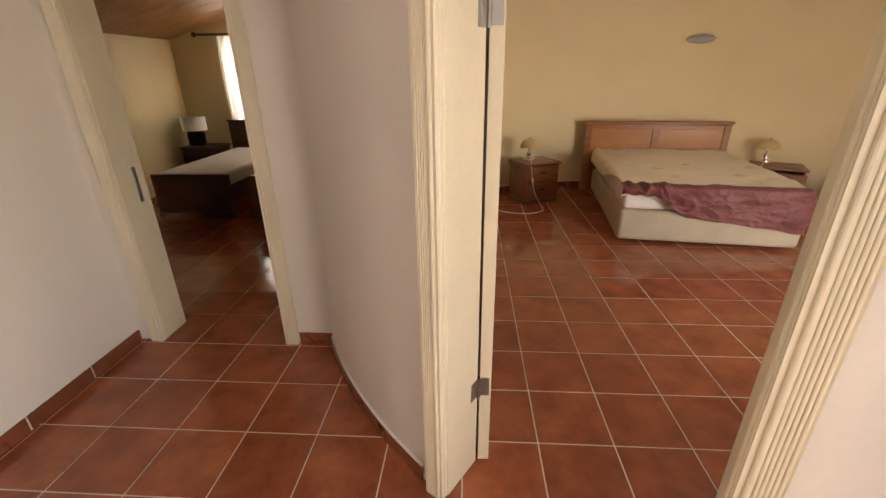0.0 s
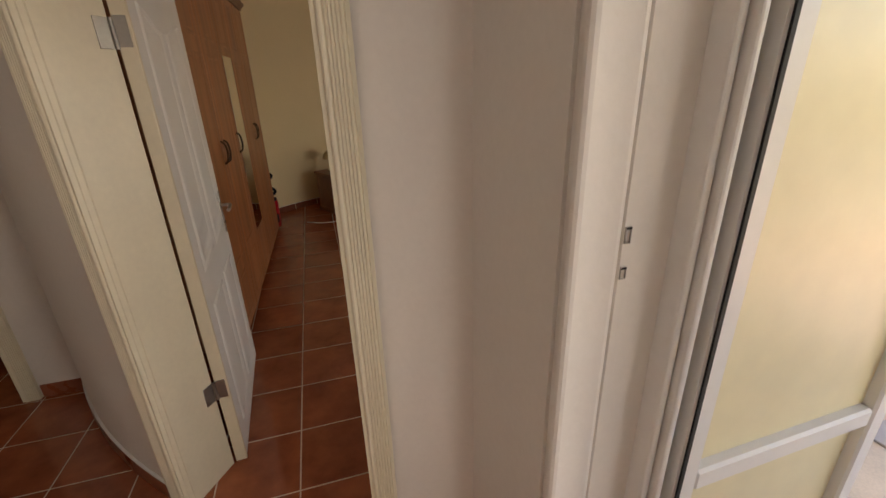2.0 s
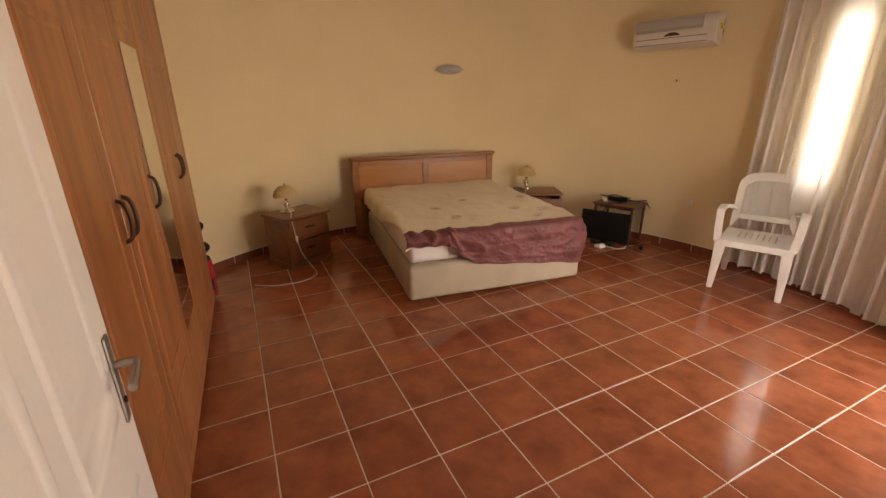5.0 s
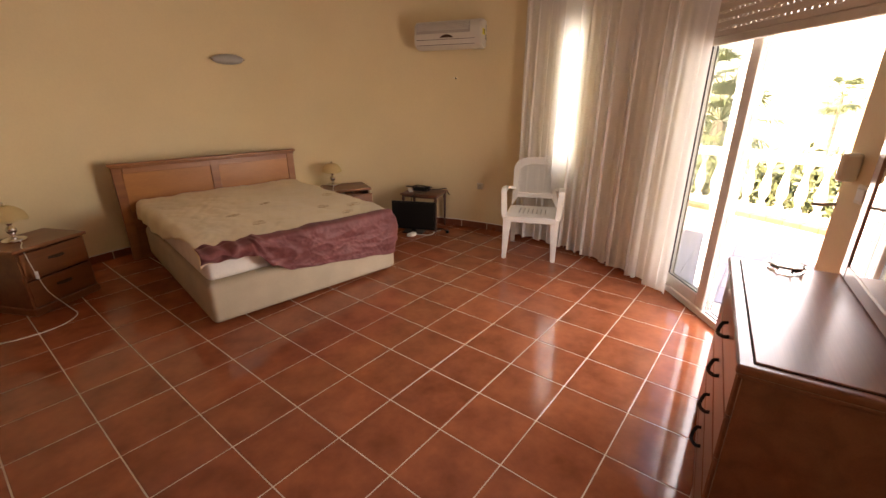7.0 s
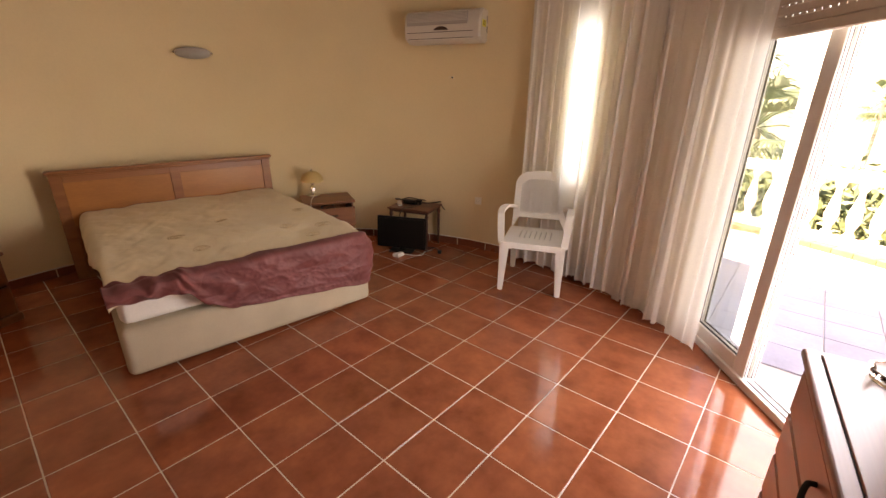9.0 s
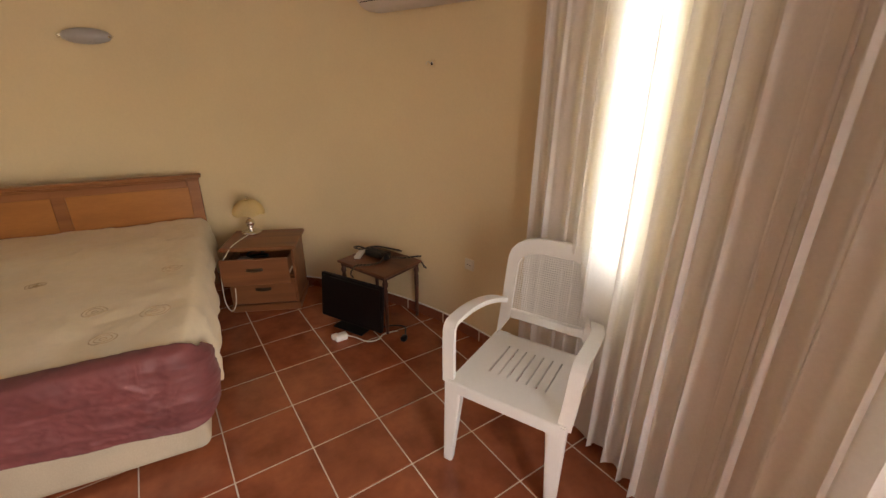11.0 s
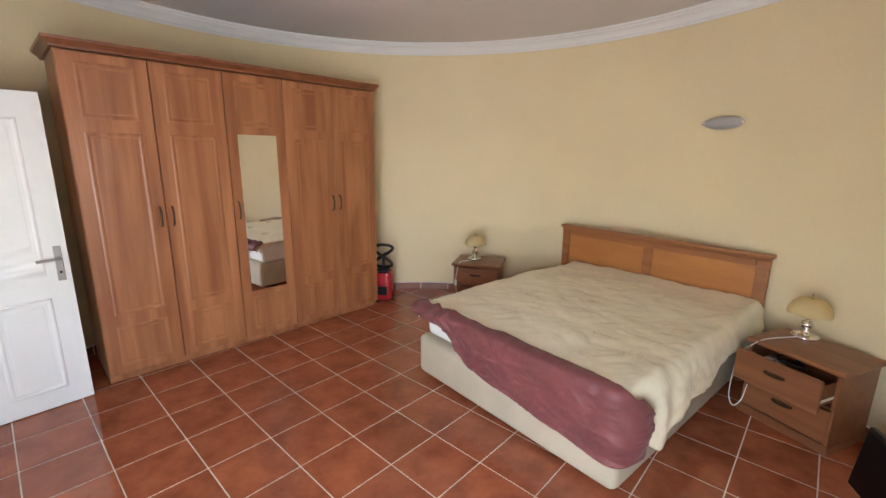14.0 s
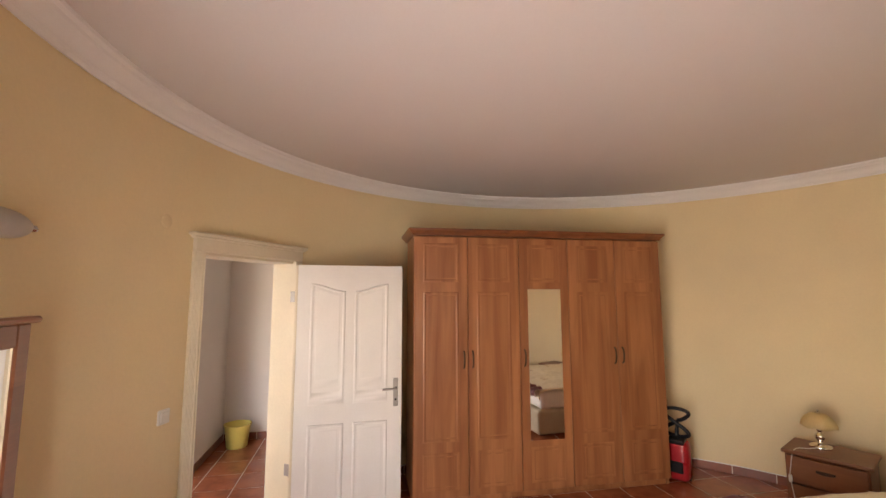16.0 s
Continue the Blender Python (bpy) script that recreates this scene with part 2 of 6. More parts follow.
def wrinkles(m, scale, deep):
    """Sharp slack creases over a cloth's own weave."""
    t = m.node_tree
    L = t.links.new
    b = t.nodes["Principled BSDF"]
    tc, n = t.nodes.new("ShaderNodeTexCoord"), t.nodes.new("ShaderNodeTexNoise")
    n.inputs["Scale"].default_value, n.inputs["Detail"].default_value, n.inputs["Distortion"].default_value = scale, 2.5, 1.2
    L(tc.outputs["Object"], n.inputs["Vector"])
    sub, ab, bp = t.nodes.new("ShaderNodeMath"), t.nodes.new("ShaderNodeMath"), t.nodes.new("ShaderNodeBump")
    sub.operation, ab.operation = "SUBTRACT", "ABSOLUTE"
    sub.inputs[1].default_value = 0.5
    L(n.outputs["Fac"], sub.inputs[0])
    L(sub.outputs[0], ab.inputs[0])
    L(ab.outputs[0], bp.inputs["Height"])
    bp.inputs["Strength"].default_value, bp.inputs["Distance"].default_value = 1.0, deep
    L(b.inputs["Normal"].links[0].from_socket, bp.inputs["Normal"])
    L(bp.outputs[0], b.inputs["Normal"])


wrinkles(M["cream"], 3.6, 0.006)
wrinkles(M["purple"], 5.0, 0.0095)
M["shutter"] = stuff_mat("beige_shutter_slats", (0.62, 0.53, 0.44), 0.5, 0.05, 60, 4, 0.03)
M["red"] = stuff_mat("red_glossy_plastic", (0.42, 0.02, 0.025), 0.28, 0.1, 30, 4, 0.02)
M["yellowbin"] = stuff_mat("yellow_soft_plastic", (0.80, 0.66, 0.18), 0.4, 0.05, 30, 5, 0.03)
M["stone"] = stuff_mat("white_balustrade_render", (0.80, 0.77, 0.72), 0.7, 0.06, 50, 3, 0.15)
M["terrace"] = stuff_mat("lilac_grey_terrace_tile", (0.36, 0.32, 0.34), 0.5, 0.10, 40, 4, 0.1, per_object=0.05)
M["brickred"] = stuff_mat("red_edging_tile", (0.42, 0.13, 0.07), 0.6, 0.2, 40, 5, 0.15, per_object=0.15)
M["ground"] = stuff_mat("dry_garden_ground", (0.30, 0.27, 0.17), 0.9, 0.35, 3, 0.3, 0.3, second=(0.12, 0.15, 0.06))
M["palmleaf"] = stuff_mat("palm_frond_green", (0.07, 0.11, 0.05), 0.5, 0.25, 20, 3, 0.1, second=(0.11, 0.14, 0.07))
M["hedge"] = stuff_mat("hedge_leaf_green", (0.08, 0.12, 0.05), 0.55, 0.3, 20, 3, 0.1, second=(0.13, 0.15, 0.07))
M["bark"] = stuff_mat("palm_bark", (0.26, 0.22, 0.17), 0.9, 0.3, 30, 5, 0.6, stretch=(1, 1, 3))
M["ce"] = stuff_mat("yellow_sticker", (0.75, 0.62, 0.04), 0.5, 0.05, 60, 5, 0.0)
M["sock"] = stuff_mat("ivory_switch_plastic", (0.78, 0.72, 0.60), 0.4, 0.03, 60, 4, 0.02)
M["roof"] = stuff_mat("roof_concrete", (0.5, 0.45, 0.4), 0.9, 0.1, 20, 2, 0.2)

# ---- building helpers ----


def bm_box(bm, c, s, bevel=0.0, rot=None, seg=1):
    """A box of size s round c, its edges rounded by bevel."""
    r = bmesh.ops.create_cube(bm, size=1.0)
    vs = r["verts"]
    m = Matrix.Translation(c) @ (rot or Matrix()) @ Matrix.Diagonal((*s, 1))
    bmesh.ops.transform(bm, matrix=m, verts=vs)
    if bevel > 0:
        es = list({e for v in vs for e in v.link_edges})
        bmesh.ops.bevel(bm, geom=es, offset=bevel, segments=seg, affect="EDGES", profile=0.5)
    return vs


def bm_cyl(bm, c, r, h, n=20, axis="z", r2=None, bevel=0.0):
    rot = {"z": Matrix(), "x": Matrix.Rotation(radians(90), 4, "Y"), "y": Matrix.Rotation(radians(90), 4, "X")}[axis]
    res = bmesh.ops.create_cone(bm, cap_ends=True, segments=n, radius1=r, radius2=r if r2 is None else r2, depth=h)
    bmesh.ops.transform(bm, matrix=Matrix.Translation(c) @ rot, verts=res["verts"])
    if bevel:
        es = [e for e in {e for v in res["verts"] for e in v.link_edges} if len(e.link_faces) == 2 and e.calc_face_angle(0) > 1.0]
        bmesh.ops.bevel(bm, geom=es, offset=bevel, segments=2, affect="EDGES")
    return res["verts"]


def bm_lathe(bm, profile, n=24, c=(0, 0, 0), sx=1.0, sy=1.0, close=False):
    """A turned body from (radius, height) pairs."""
    rings = []
    for r, z in profile:
        rings.append([bm.verts.new((c[0] + sx * r * math.cos(2 * math.pi * k / n), c[1] + sy * r * math.sin(2 * math.pi * k / n), c[2] + z)) for k in range(n)])
    for a, b in zip(rings, rings[1:]):
        for k in range(n):
            bm.faces.new((a[k], a[(k + 1) % n], b[(k + 1) % n], b[k]))
    if close:
        bm.faces.new(rings[0][::-1])
        bm.faces.new(rings[-1])
    return rings


def bm_tube(bm, pts, r, n=8):
    """A round cord or bar along points."""
    pts = [Vector(p) for p in pts]
    rings = []
    up = Vector((0.13, 0.21, 0.97))
    for k, p in enumerate(pts):
        d = (pts[min(k + 1, len(pts) - 1)] - pts[max(k - 1, 0)]).normalized()
        a = d.cross(up)
        if a.length < 1e-3:
            a = d.cross(Vector((1, 0, 0)))
        a.normalize()
        b = d.cross(a)
        rings.append([bm.verts.new(p + r * (math.cos(2 * math.pi * i / n) * a + math.sin(2 * math.pi * i / n) * b)) for i in range(n)])
    for a, b in zip(rings, rings[1:]):
        for i in range(n):
            bm.faces.new((a[i], a[(i + 1) % n], b[(i + 1) % n], b[i]))
    bm.faces.new(rings[0][::-1])
    bm.faces.new(rings[-1])


def smooth_path(pts, per=8):
    """Catmull-Rom through points."""
    p = [Vector(q) for q in pts]
    p = [2 * p[0] - p[1]] + p + [2 * p[-1] - p[-2]]
    out = []
    for i in range(1, len(p) - 2):
        for k in range(per):
            t = k / per
            out.append(0.5 * (2 * p[i] + (p[i + 1] - p[i - 1]) * t + (2 * p[i - 1] - 5 * p[i] + 4 * p[i + 1] - p[i + 2]) * t * t + (3 * p[i] - p[i - 1] - 3 * p[i + 1] + p[i + 2]) * t ** 3))
    return out + [p[-2]]


def bm_extrude_outline(bm, outline, y0, y1):
    """A plate: an outline in x and z, from y0 to y1."""
    a = [bm.verts.new((x, y0, z)) for x, z in outline]
    b = [bm.verts.new((x, y1, z)) for x, z in outline]
    n = len(a)
    bm.faces.new(a)
    bm.faces.new(b[::-1])
    for i in range(n):
        bm.faces.new((a[(i + 1) % n], a[i], b[i], b[(i + 1) % n]))


def bm_sweep(bm, profile, path):
    """A closed profile of (out, z) swept along path points (x, y, out_x, out_y)."""
    rings = [[bm.verts.new((x + o * ox, y + o * oy, z)) for o, z in profile] for x, y, ox, oy in path]
    n = len(profile)
    for a, b in zip(rings, rings[1:]):
        for i in range(n):
            bm.faces.new((a[i], a[(i + 1) % n], b[(i + 1) % n], b[i]))
    bm.faces.new(rings[0])
    bm.faces.new(rings[-1][::-1])


def finish(bm, name, material, smooth=False):
    bmesh.ops.recalc_face_normals(bm, faces=bm.faces[:])
    me = bpy.data.meshes.new(name)
    bm.to_mesh(me)
    bm.free()
    for m in material if isinstance(material, (list, tuple)) else [material]:
        me.materials.append(m)
    if smooth:
        for p in me.polygons:
            p.use_smooth = True
        me.set_sharp_from_angle(angle=radians(smooth if smooth > 1 else 40))
    return me


def part(name, bm, material, parent, label="", smooth=False):
    """One mesh object under a thing or under a part."""
    ob = new(name, finish(bm, name, material, smooth))
    ob.parent = parent
    return tagged(ob, label)


def thing(name, m, label, category, group="", kind=""):
    """The Empty at a thing's base."""
    ob = new(name)
    ob.empty_display_size = 0.1
    ob.matrix_world = m
    return tagged(ob, label, category, group, kind)


def solo(name, bm, material, label="", category="", m=None, group="", kind="", smooth=False):
    """A thing that is one mesh."""
    ob = new(name, finish(bm, name, material, smooth))
    if m is not None:
        ob.matrix_world = m
    return tagged(ob, label, category, group, kind)


def shell(name, bm, material, label, smooth=False):
    return solo(name, bm, material, label, name.split("_")[0], kind="structure", smooth=smooth)


def B():
    return bmesh.new()


# ---- plan ----
CX, CY, R_IN, R_OUT = 1.85, 3.28, 2.76, 2.93
CEIL = 2.80
TILE = 0.338


def polar(a, r, z=0.0):
    return Vector((CX + r * math.cos(radians(a)), CY + r * math.sin(radians(a)), z))


def wall_pose(a, z=0.0, r=R_IN):
    """On the round wall's inner face: x to the right when facing the wall, y into the wall."""
    p = polar(a, r)
    return pose(p.x, p.y, z, 0, 0, a - 90)


def arc_block(bm, a0, a1, z0, z1, r0=R_IN, r1=R_OUT, step=2.0, outer=2, inner=0, ends=0):
    """A piece of the round wall, with a material slot for each side."""
    n = max(1, round(abs(a1 - a0) / step))
    rows = []
    for k in range(n + 1):
        a = a0 + (a1 - a0) * k / n
        rows.append([bm.verts.new(polar(a, r, z)) for r, z in ((r0, z0), (r1, z0), (r1, z1), (r0, z1))])
    for p, q in zip(rows, rows[1:]):
        for i in range(4):
            f = bm.faces.new((p[i], p[(i + 1) % 4], q[(i + 1) % 4], q[i]))
            f.material_index = outer if i == 1 else inner if i == 3 else ends
            f.smooth = i in (1, 3)
    for r in (rows[0], rows[-1]):
        bm.faces.new(r).material_index = ends


DOOR_A, DOOR_B = -132.0, -114.4       # the bedroom door's opening in the round wall
SLIDE_A, SLIDE_B = -65.0, -35.0       # the terrace door
WIN_A, WIN_B = -13.4, -10.6            # the narrow window behind the curtain

# the round wall: solid stretches and the parts over and under the openings
bm = B()
arc_block(bm, SLIDE_B, WIN_A, 0, CEIL, outer=1)
arc_block(bm, WIN_B, 150, 0, CEIL, outer=1)
arc_block(bm, 150, 228, 0, CEIL, outer=2)
arc_block(bm, DOOR_A, DOOR_B, 1.985, CEIL, outer=2)
arc_block(bm, DOOR_B, -108.7, 0, CEIL, outer=2)
arc_block(bm, -108.7, SLIDE_A, 0, CEIL, outer=1)
arc_block(bm, SLIDE_A, SLIDE_B, 2.22, CEIL, outer=1)
arc_block(bm, WIN_A, WIN_B, 0, 0.86, outer=1)
arc_block(bm, WIN_A, WIN_B, 2.12, CEIL, outer=1)
shell("wall_round", bm, [M["yellow"], M["facade"], M["white"]], "pale yellow painted curved bedroom wall, white on the hall side", smooth=30)

# ceiling and roof over the round room
bm = B()
bm_lathe(bm, [(0.001, CEIL), (R_OUT, CEIL), (R_OUT, CEIL + 0.18), (0.001, CEIL + 0.18)], 96, (CX, CY, 0))
shell("ceiling_bedroom", bm, M["ceiling"], "white painted round bedroom ceiling")

# cornice round the ceiling
bm = B()
prof = [(0, 2.69), (0.012, 2.69), (0.018, 2.705), (0.03, 2.712), (0.036, 2.728), (0.062, 2.752), (0.085, 2.762), (0.092, 2.776), (0.112, 2.782), (0.118, 2.797), (0, 2.797)]
bm_lathe(bm, [(R_IN - 0.002 - o, z) for o, z in prof] + [(R_IN - 0.002, 2.69)], 120, (CX, CY, 0))
tagged(solo("cornice_moulding", bm, M["plaster"], "white stepped plaster cornice round the ceiling", "trim", kind="structure", smooth=30))

# ---- hall ----
HALL_H = 2.70


def wall_box(name, x0, x1, y0, y1, z0, z1, material, label):
    bm = B()
    bm_box(bm, ((x0 + x1) / 2, (y0 + y1) / 2, (z0 + z1) / 2), (x1 - x0, y1 - y0, z1 - z0))
    return shell(name, bm, material, label)


W_LABEL = "plain white painted hall wall"
wall_box("wall_hall_west", -2.25, -2.05, 0.20, 2.06, 0, HALL_H, M["white"], W_LABEL)
wall_box("wall_hall_recess", -2.25, -0.95, 0.05, 0.20, 0, HALL_H, M["white"], W_LABEL)
wall_box("wall_hall_side", -1.10, -0.95, -1.55, 0.05, 0, HALL_H, M["white"], W_LABEL)
wall_box("wall_hall_south", -1.10, 1.07, -1.70, -1.55, 0, HALL_H, M["white"], W_LABEL)
wall_box("wall_door_stub", -1.03, -0.755, 2.06, 2.26, 0, HALL_H, M["white"], W_LABEL)
wall_box("wall_door_left", -2.25, -1.97, 2.06, 2.26, 0, HALL_H, M["white"], W_LABEL)
wall_box("wall_door_head", -1.97, -1.03, 2.06, 2.26, 2.05, HALL_H, M["white"], W_LABEL)
wall_box("wall_entry_stub", 0.905, 1.07, 0.15, 0.56, 0, HALL_H, [M["white"]], W_LABEL)
wall_box("wall_entry_side", 0.905, 1.07, -1.55, -0.90, 0, HALL_H, [M["white"]], W_LABEL)
wall_box("wall_entry_head", 0.905, 1.07, -0.90, 0.15, 2.12, HALL_H, [M["white"]], W_LABEL)
bm = B()
a_end = math.degrees(math.atan2(2.26 - CY, -math.sqrt(2.85 ** 2 - (2.26 - CY) ** 2))) % 360
b_end = math.degrees(math.atan2(-math.sqrt(2.85 ** 2 - (1.07 - CX) ** 2), 1.07 - CX)) % 360
edge = [polar(a_end + (b_end - a_end) * k / 20, 2.85) for k in range(21)]
ring = [(-2.25, -1.70), (-2.25, 2.26)] + [(p.x, p.y) for p in edge] + [(1.07, -1.70)]
lo, hi = [bm.verts.new((x, y, HALL_H)) for x, y in ring], [bm.verts.new((x, y, HALL_H + 0.15)) for x, y in ring]
bm.faces.new(lo)
bm.faces.new(hi[::-1])
for k in range(len(ring)):
    bm.faces.new((lo[k], lo[(k + 1) % len(ring)], hi[(k + 1) % len(ring)], hi[k]))
shell("ceiling_hall", bm, M["ceiling"], "white painted hall ceiling")

# unseen slab, added to keep sky light off the entry reveal and leaf
bm = B()
bm_box(bm, (1.62, -0.62, 2.80), (1.10, 2.16, 0.14))
shell("porch_roof", bm, M["roof"], "unseen concrete slab added to shade the entry")

# unseen wall, added to dim the light reaching the entry from the south
wall_box("wall_porch_side", 1.07, 2.30, -1.70, -1.55, 0, 2.73, M["roof"], "plain grey rendered porch wall")

# ---- second bedroom beyond the hall ----
X2A, X2B, Y2A, Y2B = -4.33, -1.10, 2.26, 6.45
wall_box("wall_second_west", X2A - 0.2, X2A, Y2A - 0.2, Y2B + 0.2, 0, 3.3, M["yellow"], "pale yellow painted wall of the second bedroom")
wall_box("wall_second_east", X2B, X2B + 0.03, Y2A, Y2B + 0.2, 0, 3.3, M["yellow"], "pale yellow painted wall of the second bedroom")
wall_box("wall_second_south", X2A - 0.2, -2.25, 2.06, 2.26, 0, 3.3, M["yellow"], "pale yellow painted wall of the second bedroom")
for tag, x0, x1, z0, z1 in (("a", X2A, -3.50, 0, 3.3), ("b", -2.95, X2B, 0, 3.3), ("c", -3.50, -2.95, 0, 0.92), ("d", -3.50, -2.95, 2.0, 3.3)):
    wall_box("wall_second_north_" + tag, x0, x1, Y2B, Y2B + 0.2, z0, z1, M["yellow"], "pale yellow painted window wall of the second bedroom")
# sloping boarded ceiling, in one mesh: boards along x, proud of each other by their bevels
bm = B()
slope = math.atan2(2.305 - 2.02, 0.99)
nb = 36
for k in range(nb):
    y = Y2A - 0.2 + (Y2B - Y2A + 0.4) * (k + 0.5) / nb
    length = (X2B - X2A + 0.3) / math.cos(slope)
    rot = Matrix.Rotation(-slope, 4, "Y")
    mid = Vector(((X2A + X2B) / 2, y, 2.02 + math.tan(slope) * (X2B - X2A) / 2 + 0.02))
    bm_box(bm, mid, (length, (Y2B - Y2A + 0.4) / nb - 0.004, 0.03), 0.004, rot)
shell("ceiling_second", bm, M["plank"], "sloping varnished wooden board ceiling")
bm = B()
bm_box(bm, ((X2A + X2B) / 2, (Y2A + Y2B) / 2 - 0.1, 3.4), (X2B - X2A + 0.5, Y2B - Y2A + 0.7, 0.1))
shell("roof_second", bm, M["roof"], "plain roof over the second bedroom")


def profile_frame(bm, w, h, t, d, z0=0.0, bevel=0.004):
    """Four bars of a rectangular frame in the x-z plane, centred in x and y."""
    bm_box(bm, (-w / 2 + t / 2, 0, z0 + h / 2), (t, d, h), bevel)
    bm_box(bm, (w / 2 - t / 2, 0, z0 + h / 2), (t, d, h), bevel)
    bm_box(bm, (0, 0, z0 + t / 2), (w - 2 * t, d * 0.98, t), bevel)
    bm_box(bm, (0, 0, z0 + h - t / 2), (w - 2 * t, d * 0.98, t), bevel)


def pane(parent, w, h, z0, x=0.0, y=0.0):
    b = B()
    bm_box(b, (x, y, z0 + h / 2), (w, 0.006, h))
    p = part("pane", b, M["glass"], parent, "clear glass pane")
    p.visible_shadow = False
    return p


# window of the second bedroom
win2 = thing("window_2", pose(-3.225, Y2B + 0.12, 0.92), "white framed window of the second bedroom", "window", kind="structure")
bm = B()
profile_frame(bm, 0.55, 1.08, 0.06, 0.06)
part("window_frame", bm, M["pvc"], win2)
pane(win2, 0.43, 0.96, 0.06)


def architrave(bm, x0, x1, z0, z1, y, d, reeds=5):
    """An upright door casing whose face is cut into half-round reeds between flat margins."""
    w, s = x1 - x0, (1 if d > 0 else -1)
    back, face = y - s * abs(d) / 2, y + s * abs(d) / 2
    pts = [(x0, back), (x0, face)]
    # fine reeds on the outer part, one broad bead next to the opening
    fine = 0.58 * w / reeds
    widths = [fine] * reeds + [0.22 * w] if x0 + x1 < 0 else [0.22 * w] + [fine] * reeds
    a = x0 + (0.06 if x0 + x1 < 0 else 0.14) * w
    for wd in widths:
        for q in range(7):
            t = math.pi * q / 6
            pts.append((a + wd * (0.5 - 0.49 * math.cos(t)), face - s * 0.002 + s * min(0.007, wd * 0.45) * math.sin(t)))
        a += wd
    pts += [(x1, face), (x1, back)]
    lo, hi = [bm.verts.new((px, py, z0)) for px, py in pts], [bm.verts.new((px, py, z1)) for px, py in pts]
    n = len(pts)
    bm.faces.new(lo)
    bm.faces.new(hi[::-1])
    for k in range(n):
        bm.faces.new((lo[k], lo[(k + 1) % n], hi[(k + 1) % n], hi[k]))


# frame of the door to the second bedroom (its leaf is swung out of sight)
df2 = thing("door_frame_2", pose(-1.50, 2.16, 0), "cream painted door frame of the second bedroom", "door frame", kind="structure")
for s in (-1, 1):
    bm = B()
    bm_box(bm, (s * 0.42, 0, 1.02), (0.055, 0.21, 2.04), 0.004)
    part("jamb", bm, M["trim"], df2)
    bm = B()
    architrave(bm, min(s * 0.395, s * 0.475), max(s * 0.395, s * 0.475), 0, 2.11, -0.112, -0.022)
    part("casing", bm, M["trim"], df2)
bm = B()
bm_box(bm, (0, 0, 2.06), (0.95, 0.21, 0.045), 0.004)
bm_box(bm, (0, -0.116, 2.09), (0.95, 0.03, 0.085), 0.006)
part("head", bm, M["trim"], df2)
bm = B()
bm_box(bm, (-0.391, 0.03, 0.97), (0.004, 0.03, 0.2), 0.001)
bm_box(bm, (-0.389, 0.03, 0.99), (0.004, 0.012, 0.05), 0.001)
part("strike_plate", bm, M["nickel"], df2, "steel strike plate")

# ---- bedroom door ----
DA = -122.9
dp = polar(DA, 2.845)
DM = pose(dp.x, dp.y, 0, 0, 0, DA + 270)      # x towards the hinges, y out to the hall
df1 = thing("door_frame_1", DM, "cream painted reeded door frame of the round bedroom", "door frame", kind="structure")
for s in (-1, 1):
    bm = B()
    bm_box(bm, (s * 0.43, -0.037, 0.985), (0.05, 0.195, 1.97), 0.004)
    if s > 0:
        bm_box(bm, (0.405, -0.061, 0.97), (0.008, 0.205, 1.94), 0.003)
    else:
        bm_box(bm, (-0.403, -0.005, 0.97), (0.010, 0.09, 1.93), 0.003)
    part("jamb", bm, M["trim"], df1)
    bm = B()
    architrave(bm, min(s * 0.408, s * 0.485), max(s * 0.408, s * 0.485), 0, 1.98, 0.064, 0.020)
    part("casing", bm, M["trim"], df1, "reeded cream casing")
    bm = B()
    architrave(bm, min(s * 0.405, s * 0.482), max(s * 0.405, s * 0.482), 0, 1.98, -0.142, -0.022)
    part("casing", bm, M["trim"], df1, "reeded cream casing")
bm = B()
bm_box(bm, (0, -0.025, 1.978), (0.90, 0.212, 0.03), 0.003)
part("head", bm, M["trim"], df1)
for y, d in ((-0.145, 0.03), (0.066, 0.03)):
    bm = B()
    bm_box(bm, (0, y, 2.03), (0.965, d, 0.098), 0.005)
    bm_box(bm, (0, y + (0.012 if y > 0 else -0.012), 2.086), (1.03, d + 0.03, 0.022), 0.008)
    bm_box(bm, (0, y + (0.006 if y > 0 else -0.006), 2.068), (1.0, d + 0.014, 0.014), 0.005)
    part("cap", bm, M["trim"], df1, "cream cap moulding")

LEAF_W, LEAF_H = 0.840, 1.945
leaf = thing("door_1", pose(0.087, 1.252, 0.006, 0, 0, 93.2), "open white moulded four-panel bedroom door", "door", kind="structure")


def door_panel_outline(x0, x1, z0, z1, arch):
    pts = [(x0, z0), (x1, z0), (x1, z1)]
    if arch:
        for k in range(1, 8):
            t = k / 8
            s = (1 - t) if arch == 1 else t
            pts.append((x1 + (x0 - x1) * t, z1 - 0.06 * (1 - (3 * s * s - 2 * s ** 3)) + 0.0))
        pts[2] = (x1, z1 - 0.06 * (1 - (1.0 if arch == 1 else 0.0)))
    pts.append((x0, z1 - (0.06 if arch == 1 else 0.0)))
    return pts


def inset(outline, d):
    cx = sum(p[0] for p in outline) / len(outline)
    cz = sum(p[1] for p in outline) / len(outline)
    w = max(p[0] for p in outline) - cx
    h = max(p[1] for p in outline) - cz
    return [(cx + (x - cx) * (1 - d / w), cz + (z - cz) * (1 - d / h)) for x, z in outline]


